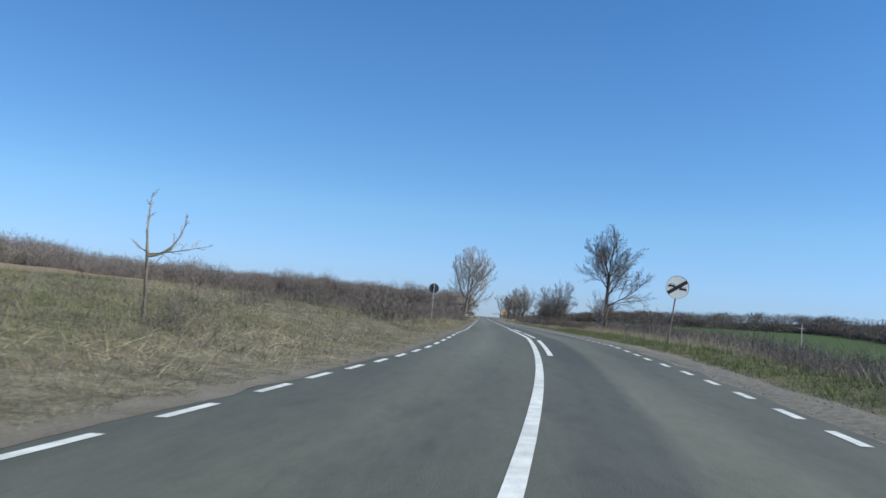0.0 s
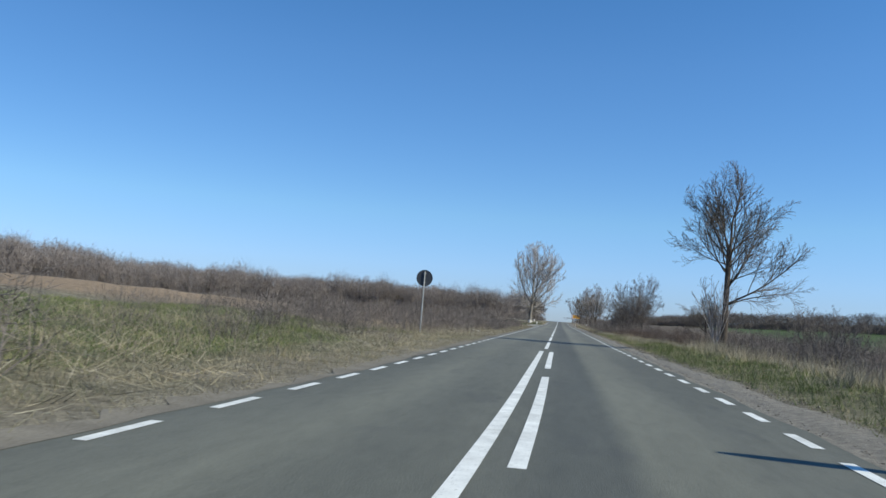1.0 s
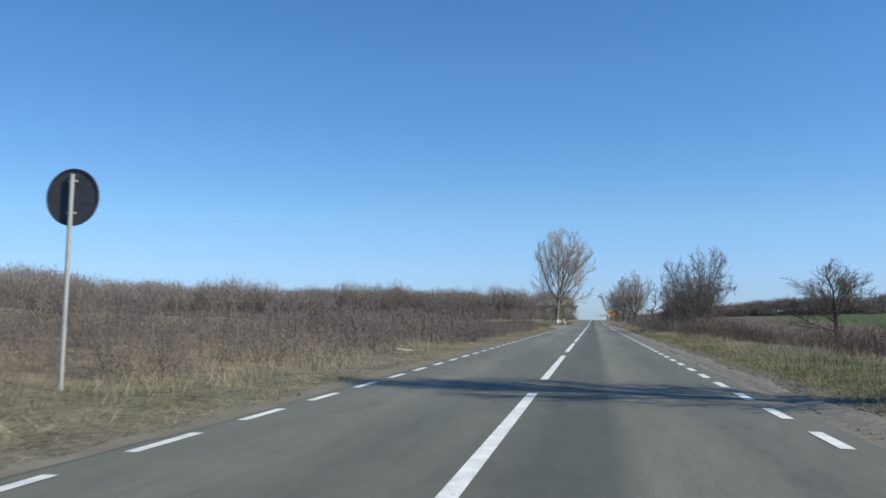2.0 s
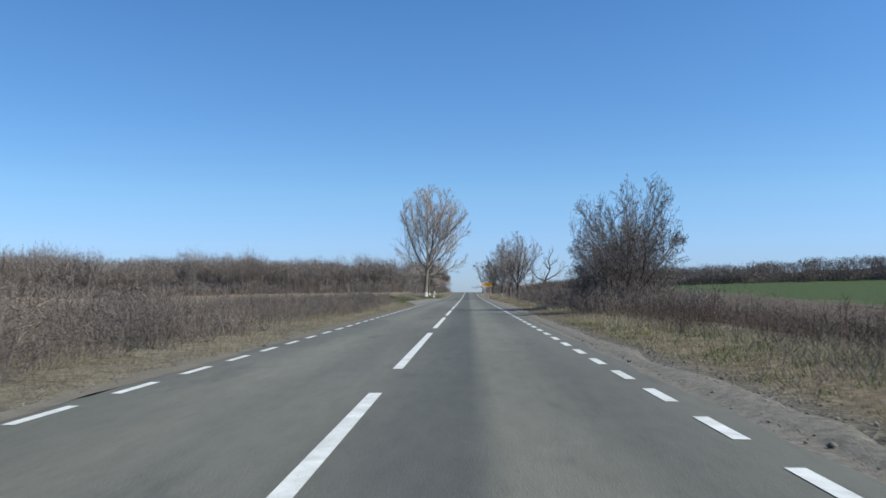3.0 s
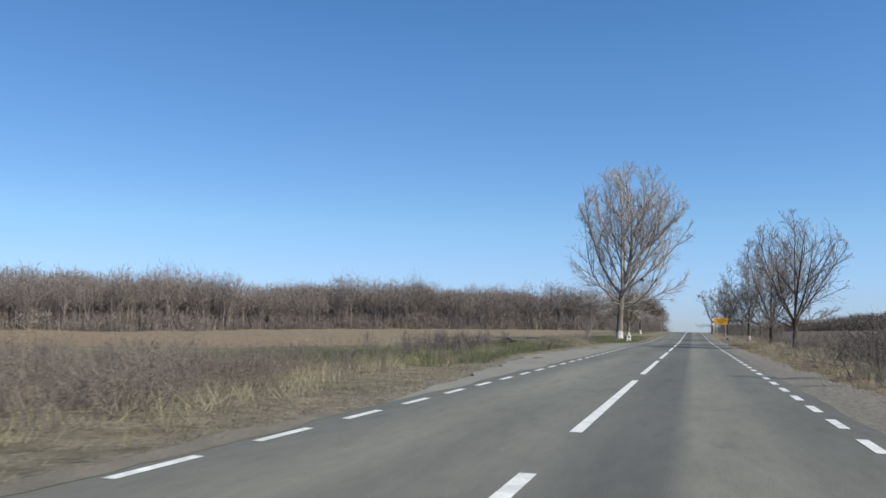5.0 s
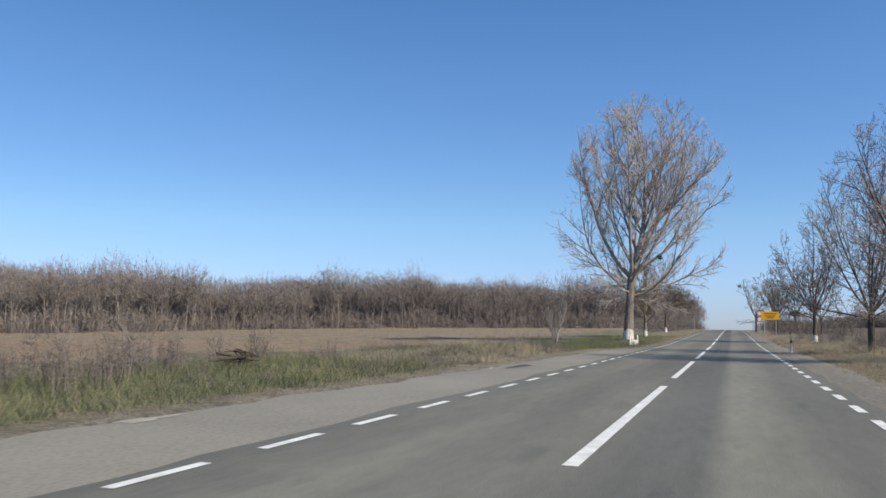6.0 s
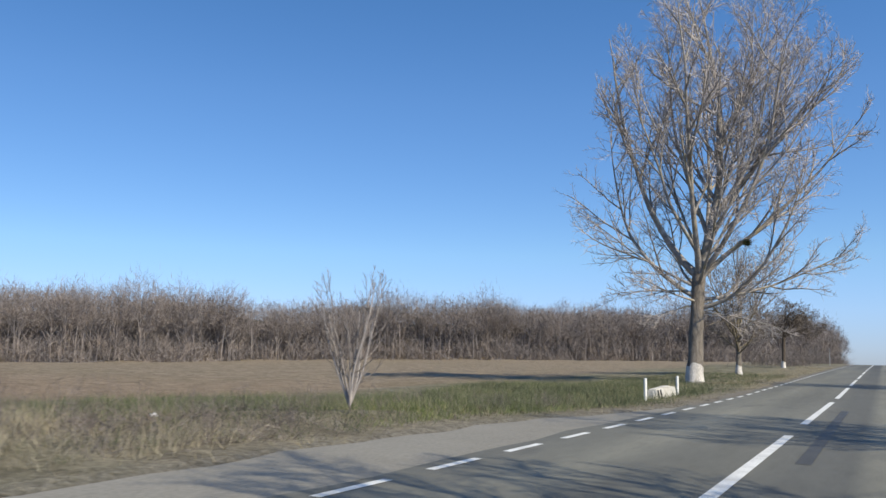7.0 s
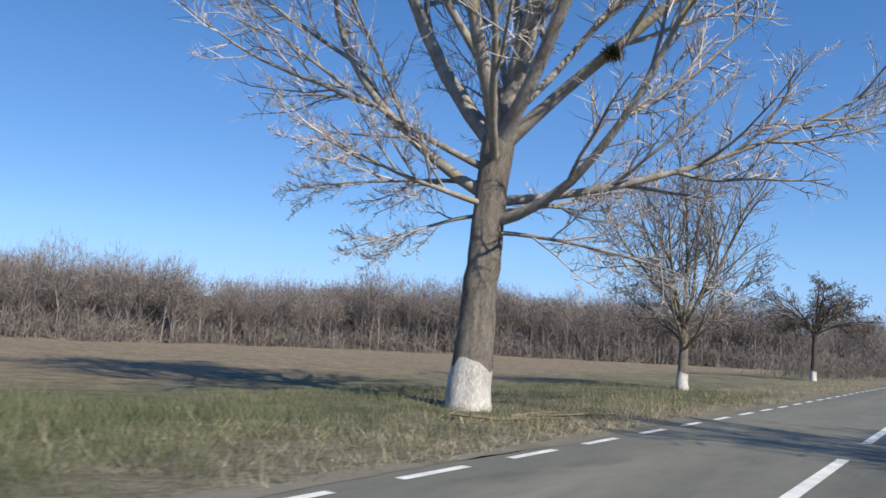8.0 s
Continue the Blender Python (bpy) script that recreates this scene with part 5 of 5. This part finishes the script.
x1, y1 = strewn(3000, -6, 110, 0.9, 3.3, 1, 1.0, lambda x, y, o: rng.uniform(0, 1, len(x)) < np.interp(y, [-6, 58, 76, 110], [1, 1, 0.4, 0.4]))
blades(x1, y1, 17, 0.08, 0.28, 0.16, 0.005, M_FRESH, "right_green_grass", "fresh green grass strip beside the shoulder", 0.6)


x1, y1 = strewn(3000, 56, 260, 0.45, 2.3, 1, 1.0, lambda x, y, o: ripple(x * 1.6, y * 0.9) > -0.15)
blades(x1, y1, 9, 0.06, 0.22, 0.14, 0.005, M_SCRUBRED, "verge_debris", "dark dead stalks and leaf litter beside the gravel", 2.6)
x1, y1 = strewn(1500, 56, 165, 0.3, 3.0, -1, 1.0, lambda x, y, o: ripple(x * 1.6, y * 0.9) > 0.0)
blades(x1, y1, 9, 0.06, 0.26, 0.16, 0.005, M_SCRUB, "scrub_debris", "grey-brown dead stalks fallen beside the scrub", 2.2)


def pebbles(n, y0, y1, name, label):
    """Loose stones on the shoulder, each an uneven eight-sided lump."""
    y = rng.uniform(y0, y1, n)
    u = 3.86 + rng.uniform(0, 1, n) ** 0.8 * 1.25
    x = centre(y) + u
    z = np.where(u < 4.3, road_z(y) + bank(u, y) + 0.02 * (u - 3.85), land(x, y, False) + 0.02)
    r = rng.gamma(2.2, 0.0042, n) + 0.004
    six = np.array([[1, 0, 0], [0, 1, 0], [-1, 0, 0], [0, -1, 0], [0, 0, 0.7], [0, 0, -0.7]])
    V = np.stack([x, y, z], 1)[:, None] + six[None] * r[:, None, None] * rng.uniform(0.6, 1.3, (n, 6, 1))
    t = np.array([[0, 1, 4], [1, 2, 4], [2, 3, 4], [3, 0, 4], [1, 0, 5], [2, 1, 5], [3, 2, 5], [0, 3, 5]])
    T = (np.arange(n)[:, None, None] * 6 + t[None]).reshape(-1, 3)
    return tagged(new(name, mesh_arrays(name, V.reshape(-1, 3), T, M_PEBBLE)), label, "gravel", kind="stuff")


M_PEBBLE = by_island("pebble", ((0.09, 0.082, 0.075), (0.2, 0.185, 0.165), (0.34, 0.32, 0.29), (0.16, 0.14, 0.12)))
pebbles(9000, -12, 140, "loose_gravel", "loose grey and brown pebbles strewn on the shoulder")


# ---- signs, posts and small things ----
def disc_mesh(name, r, t, mat, y=0.0, z=0.0):
    bm = bmesh.new()
    bmesh.ops.create_cone(bm, cap_ends=True, segments=48, radius1=r, radius2=r, depth=t, matrix=Matrix.Translation((0, y, z)) @ Matrix.Rotation(radians(90), 4, "X"))
    return bm_mesh(name, bm, mat)


def ring_mesh(name, r0, r1, t, mat, y, z):
    bm = bmesh.new()
    n = 48
    rings = []
    for rr, yy in ((r0, y - t / 2), (r1, y - t / 2), (r1, y + t / 2), (r0, y + t / 2)):
        rings.append([bm.verts.new((rr * math.cos(2 * math.pi * k / n), yy, z + rr * math.sin(2 * math.pi * k / n))) for k in range(n)])
    for a in range(4):
        for k in range(n):
            bm.faces.new((rings[a][k], rings[a][(k + 1) % n], rings[(a + 1) % 4][(k + 1) % n], rings[(a + 1) % 4][k]))
    bmesh.ops.recalc_face_normals(bm, faces=bm.faces[:])
    return bm_mesh(name, bm, mat)


def outline_mesh(name, pts, t, mat, y, z, x=0.0, s=1.0):
    """A flat plate cut to an outline, facing -y."""
    bm = bmesh.new()
    f = bm.faces.new([bm.verts.new((x + s * a, y, z + s * b)) for a, b in pts])
    e = bmesh.ops.extrude_face_region(bm, geom=[f])
    bmesh.ops.translate(bm, vec=(0, t, 0), verts=[v for v in e["geom"] if isinstance(v, bmesh.types.BMVert)])
    bmesh.ops.recalc_face_normals(bm, faces=bm.faces[:])
    return bm_mesh(name, bm, mat)


def overtaking_sign(x, y, base, disc_z, r):
    e = thing("end_of_overtaking_ban_sign", pose(x, y, base, 0, 6.5, 0), "white round sign with black diagonal bar and two car shapes", "road sign")
    h = disc_z - base
    part("pole", bm_mesh("pole", tube_bm(0.035, h - r + 0.12, 12), M_RUST), e, "rusty grey tube")
    plate = part("plate", disc_mesh("plate", r, 0.014, M_SIGNWHITE, -0.05, h), e)
    part("rim", ring_mesh("rim", r - 0.018, r + 0.004, 0.022, M_GALV, -0.052, h), plate)
    w, c = 0.085 * r / 0.55, r * 0.97
    a = radians(40)
    ux, uz = math.cos(a), math.sin(a)
    bar = [(-c * ux - w * uz, -c * uz + w * ux), (-c * ux + w * uz, -c * uz - w * ux), (c * ux + w * uz, c * uz - w * ux), (c * ux - w * uz, c * uz + w * ux)]
    part("diagonal_bar", outline_mesh("diagonal_bar", bar[::-1], 0.004, M_DARK, -0.066, h), plate, "black bar")
    car = [(-0.17, -0.075), (-0.17, -0.10), (-0.12, -0.10), (-0.12, -0.075), (0.12, -0.075), (0.12, -0.10), (0.17, -0.10), (0.17, 0.0), (0.12, 0.02), (0.09, 0.085), (-0.09, 0.085), (-0.12, 0.02), (-0.17, 0.0)]
    glass = [(-0.085, 0.025), (0.085, 0.025), (0.065, 0.07), (-0.065, 0.07)]
    for cx, cz in ((-0.27, 0.05), (0.27, -0.02)):
        cm = part("car_symbol", outline_mesh("car_symbol", car, 0.003, M_DARK, -0.0645, h + cz, cx, r / 0.55), plate, "black car shape")
        part("window_symbol", outline_mesh("window_symbol", glass, 0.003, M_SIGNWHITE, -0.0675, h + cz, cx, r / 0.55), cm)
    part("clamp", bm_mesh("clamp", box(0.12, 0.05, 0.04, 0.005, (0, -0.025, h - r * 0.45)), M_GALV), e)


def sign_from_behind(x, y, disc_z, r):
    g = land_at(x, y)
    e = thing("round_sign", pose(x, y, g - 0.05, 0, 0.6, 0), "dark grey back of a round road sign on pale pole", "road sign")
    h = disc_z - g + 0.05
    part("pole", bm_mesh("pole", tube_bm(0.035, h + r * 0.8, 12), M_GALV), e, "pale steel tube")
    p = part("plate", disc_mesh("plate", r, 0.014, M_SIGNBACK, 0.045, h), e)
    part("rim", ring_mesh("rim", r - 0.02, r + 0.004, 0.03, M_SIGNBACK, 0.04, h), p)
    for dz in (-0.25, 0.25):
        part("clamp", bm_mesh("clamp", box(0.16, 0.03, 0.04, 0.005, (0, 0.02, h + dz)), M_GALV), e)


def place_sign(x, y, z0, z1, w):
    g = land_at(x, y)
    e = thing("town_sign", pose(x, y, g), "orange-yellow town sign board on two steel posts", "road sign")
    hz = (z0 + z1) / 2 - g
    panel = part("board", bm_mesh("board", box(w, 0.03, z1 - z0, 0.012, (0, -0.05, hz)), M_YELLOW), e)
    for k in (-0.32, 0.32):
        part("post", bm_mesh("post", tube_bm(0.045, z1 - g, 12, at=(k * w, 0, 0)), M_GALV), e)
    for dz, ww in ((0.22, 0.7), (-0.05, 0.55), (-0.27, 0.35)):
        part("lettering_bar", bm_mesh("lettering_bar", box(w * ww, 0.006, 0.1, 0.002, (0, -0.068, hz + dz * (z1 - z0))), M_DARK), panel, "dark bar of lettering")


def marker_post(x, y, h, label, band=False):
    g = land_at(x, y)
    e = thing("marker_post", pose(x, y, g - 0.1), label, "marker post", "roadside marker posts")
    bm = tube_bm(0.055, h + 0.1, 10, 0.05, bevel=0.012)
    part("shaft", bm_mesh("shaft", bm, M_WHITE), e)
    if band:
        part("band", bm_mesh("band", tube_bm(0.057, 0.16, 10, 0.056, (0, 0, h - 0.22)), M_DARK), e, "black band")


def culvert_head(x, y, length, h):
    """A low limewashed headwall with slanted ends, two black stripes on the near end."""
    g = land_at(x, y)
    e = thing("culvert_headwall", pose(x, y, g - 0.18), "low limewashed concrete culvert headwall with two black stripes", "culvert headwall")
    bm = bmesh.new()
    L, w, H = length / 2, 0.32, h + 0.1
    prof = [(-L, 0), (L, 0), (L, H * 0.72), (L - 0.1, H * 0.9), (L * 0.45, H), (-L, H * 0.86)]
    a = [bm.verts.new((-w / 2, p, q)) for p, q in prof]
    b = [bm.verts.new((w / 2, p, q)) for p, q in prof]
    bm.faces.new(a[::-1]), bm.faces.new(b)
    for i in range(len(prof)):
        bm.faces.new((a[i], a[(i + 1) % 6], b[(i + 1) % 6], b[i]))
    bmesh.ops.recalc_face_normals(bm, faces=bm.faces[:])
    bmesh.ops.bevel(bm, geom=bm.edges[:], offset=0.03, segments=2, affect="EDGES")
    bmesh.ops.subdivide_edges(bm, edges=[d for d in bm.edges if d.calc_length() > 0.25], cuts=5, use_grid_fill=True)
    r = np.random.default_rng(12)
    for q in bm.verts:
        q.co += Vector(r.normal(0, 0.006, 3))
    part("wall", bm_mesh("wall", bm, M_CONCRETE), e)
    for k in (0.0, 0.36):
        s = bmesh.new()
        y0 = -L + 0.05 + k
        f = s.faces.new([s.verts.new(v) for v in ((w / 2 + 0.014, y0 + 0.24, 0.12), (w / 2 + 0.014, y0 + 0.44, 0.12), (w / 2 + 0.014, y0 + 0.2, H * 0.84), (w / 2 + 0.014, y0, H * 0.84))])
        part("stripe", bm_mesh("stripe", s, M_DARK), e, "black painted stripe")


overtaking_sign(6.5, 20.0, land_at(6.5, 20.0) - 0.1, 2.97, 0.55)
sign_from_behind(-7.05, 57.1, 3.09, 0.45)
place_sign(5.9, 279, 2.45, 3.45, 2.1)
marker_post(-5.27, 228.3, 0.72, "white wooden marker post at a culvert")
marker_post(-5.25, 232.9, 0.72, "white wooden marker post at a culvert")
marker_post(4.5, 219, 0.85, "white marker post with a black band on the shoulder", True)
culvert_head(-5.3, 230.7, 2.9, 0.47)


def fallen_branch(x, y, rot, length, label):
    g = land_at(x, y)
    e = thing("fallen_branch", pose(x, y, g + 0.04, 0, 0, rot), label, "branch", "fallen branches")
    r = np.random.default_rng(int(abs(rot) * 10) + 3)
    p = np.cumsum(np.concatenate([[[0, 0, 0]], np.stack([np.full(5, length / 5), r.normal(0, .07, 5), r.normal(0.015, .02, 5)], 1)]), 0)
    part("stem", mesh_arrays("stem", *tubes([(p, np.linspace(0.035, 0.01, 6))]), M_LIMB), e)
    for k in (2, 3):
        q = np.array([p[k], p[k] + [0.25, 0.18 * (-1) ** k, 0.06], p[k] + [0.5, 0.3 * (-1) ** k, 0.05]])
        part("side_shoot", mesh_arrays("side_shoot", *tubes([(q, np.array([0.014, 0.01, 0.004]))]), M_LIMB), e)


for x, y, rot, ln in ((-6.5, 247.2, 25, 1.7), (-6.0, 247.8, 70, 1.4), (-5.7, 248.4, 5, 1.6), (-6.3, 246.2, 130, 1.2), (-5.9, 246.6, 48, 1.6), (-6.8, 246.6, -20, 1.3), (-5.4, 247.3, 95, 1.1)):
    fallen_branch(x, y, rot, ln, "pale dead branch lying in the verge grass")


def stick_heap(x, y, size, n, label):
    """Cut sticks thrown on a low heap, each one a bent tube."""
    e = thing("stick_heap", pose(x, y, land_at(x, y)), label, "brushwood")
    r = np.random.default_rng(77)
    shared = []
    for k in range(5):
        p = np.array([[-0.5, 0, 0], [-0.15, r.normal(0, .04), 0.03], [0.2, r.normal(0, .05), 0.05], [0.5, r.normal(0, .05), 0.02]])
        shared.append(mesh_arrays("stick", *tubes([(p, np.array([0.03, 0.026, 0.02, 0.01]))]), M_BARKDARK))
    for k in range(n):
        a, d = r.uniform(0, 360), abs(r.normal(0, 0.4))
        q = r.uniform(0, 6.28)
        at = pose(d * size * math.cos(q) * 0.6, d * size * math.sin(q), 0.05 + max(0.0, 0.42 - 0.5 * d) * r.uniform(0.2, 1.0), 0, r.normal(0, 14), a)
        part("stick", shared[k % 5], e, at=at @ Matrix.Scale(size * r.uniform(0.5, 1.0), 4))


stick_heap(-8.9, 185.9, 0.85, 30, "heap of dark cut sticks lying in the grass")


def litter(x, y, size, rot):
    """A crumpled white scrap."""
    r = np.random.default_rng(int(x * x + y))
    bm = bmesh.new()
    bmesh.ops.create_icosphere(bm, subdivisions=2, radius=size / 2)
    for v in bm.verts:
        v.co *= r.uniform(0.7, 1.15)
        v.co.z *= 0.55
    ob = new("litter", bm_mesh("litter", bm, M_LITTER))
    ob.matrix_basis = pose(x, y, land_at(x, y) + size * 0.2, 0, 0, rot)
    tagged(ob, "crumpled white scrap of litter lying in the grass", "litter", "roadside litter")


for x, y, sz, rot in ((-5.6, 194.6, 0.14, 10), (-10.1, 209.3, 0.28, 50), (-9.6, 207.0, 0.2, 80), (-9.2, 211.5, 0.18, 30), (-10.6, 206.0, 0.16, 0)):
    litter(x, y, sz, rot)
board = new("discarded_board", bm_mesh("discarded_board", box(0.5, 0.2, 0.02, 0.005), M_LITTER))
board.matrix_basis = pose(-5.7, 74.6, land_at(-5.7, 74.6) + 0.05, 8, 6, 20)
tagged(board, "white discarded board lying tilted in dry grass", "board")


def small_sign(x, y, h):
    g = land_at(x, y)
    e = thing("speed_sign", pose(x, y, g), "small red and white round signs stacked on a post", "road sign")
    part("post", bm_mesh("post", tube_bm(0.035, h, 10), M_GALV), e)
    for z in (h - 0.35, h - 1.1):
        p = part("plate", disc_mesh("plate", 0.33, 0.012, M_SIGNWHITE, -0.045, z), e, "white round plate")
        part("red_ring", ring_mesh("red_ring", 0.25, 0.335, 0.018, M_RED, -0.046, z), p, "red ring")


small_sign(4.75, 281.5, 3.2)


post = thing("sign_post", pose(-5.6, 340, land_at(-5.6, 340) - 0.1), "thin grey steel sign post beside the far road", "post")
part("pole", bm_mesh("pole", tube_bm(0.05, 2.7, 10), M_GALV), post)
part("plate", bm_mesh("plate", box(0.03, 0.5, 0.5, 0.008, (0.06, 0, 2.4)), M_SIGNBACK), post, "dark sign plate seen edge-on")


def utility_pole(x, y, h):
    e = thing("utility_pole", pose(x, y, land_at(x, y) - 0.2), "pale concrete utility pole with a crossarm in the field", "pole")
    part("pole", bm_mesh("pole", tube_bm(0.13, h + 0.2, 10, 0.1), M_CONCRETE), e)
    part("crossarm", bm_mesh("crossarm", box(1.3, 0.1, 0.12, 0.01, (0, 0, h - 0.5)), M_CONCRETE), e)


utility_pole(64, 154, 6.5)

# a nest of sticks high in a tree behind the sign
r_n = np.random.default_rng(9)
d_n = r_n.normal(size=(220, 3)) * [1, 1, 0.45]
d_n /= np.linalg.norm(d_n, axis=1, keepdims=True)
p_n = d_n * r_n.uniform(0.15, 0.32, (220, 1)) * [1, 1, 0.7]
q_n = p_n + np.cross(d_n, r_n.normal(size=(220, 3))) * 0.25
nest = new("bird_nest", mesh_arrays("bird_nest", *needles(p_n, q_n, np.full(220, 0.02)), M_TWIGDARK))
nest.matrix_basis = Matrix.Translation((2.9, 330.0, land_at(5.6, 330.0) + 8.3))
tagged(nest, "dark bird nest of sticks high in a bare tree", "nest")

# mistletoe in the tall tree
r_m = np.random.default_rng(5)
d_m = r_m.normal(size=(700, 3))
d_m /= np.linalg.norm(d_m, axis=1, keepdims=True)
e_m = d_m * 0.34 * r_m.uniform(.55, 1.0, (700, 1)) * [1, 1, 0.85]
part("mistletoe", mesh_arrays("mistletoe", *needles(e_m * 0.3, e_m + r_m.normal(0, .04, (700, 3)), np.full(700, 0.012)), M_MISTLE), big_tree, "dark green mistletoe ball", Matrix.Translation((2.95, 0.3, 8.0)))


def flat_patch(name, x, y, sx, sy, z, mat, label, category, seed):
    """A thin stain with an uneven outline, lying on the paving."""
    r = np.random.default_rng(seed)
    n = 28
    th = np.linspace(0, 2 * math.pi, n, endpoint=False)
    rad = 1 + 0.25 * np.sin(3 * th + r.uniform(0, 6)) + r.normal(0, 0.09, n)
    v = [(x, y, z)] + [(x + sx * q * math.cos(a), y + sy * q * math.sin(a), z) for a, q in zip(th, rad)]
    ob = new(name, mesh_of(name, v, [(0, i + 1, (i + 1) % n + 1) for i in range(n)], mat))
    return tagged(ob, label, category, kind="structure")


M_SLAB = speckled("dirty_slab", (0.22, 0.205, 0.175), (0.44, 0.415, 0.365), 3.0, 0.9, 9, 0.6, 0.02, 0.1)
M_MUD = speckled("damp_soil", (0.04, 0.032, 0.025), (0.13, 0.108, 0.086), 2.5, 0.8, 8, 0.7, 0.02)
flat_patch("pavement_slab", -5.95, 179.2, 0.14, 0.6, float(road_z(177)) - 0.007, M_SLAB, "pale broken slab at the lay-by's edge", "slab", 6)
M_TAR = speckled("tar_seal", (0.05, 0.05, 0.05), (0.095, 0.095, 0.09), 2.0, 0.6, 10, 0.3, 0.005)
flat_patch("pavement_mud", -5.06, 196.1, 0.22, 1.3, float(road_z(195)) - 0.006, M_MUD, "damp dark soil washed over the lay-by", "mud", 3)
flat_patch("pavement_mud", -5.12, 174.4, 0.17, 0.85, float(road_z(170)) - 0.006, M_MUD, "damp dark soil washed over the lay-by", "mud", 4)
v, f = strip(0.48, 0.68, 213.5, 227.0, 6, 0.004)
part("tar_repair", mesh_of("tar_repair", v, f, M_TAR), road, "long dark tar repair strip")
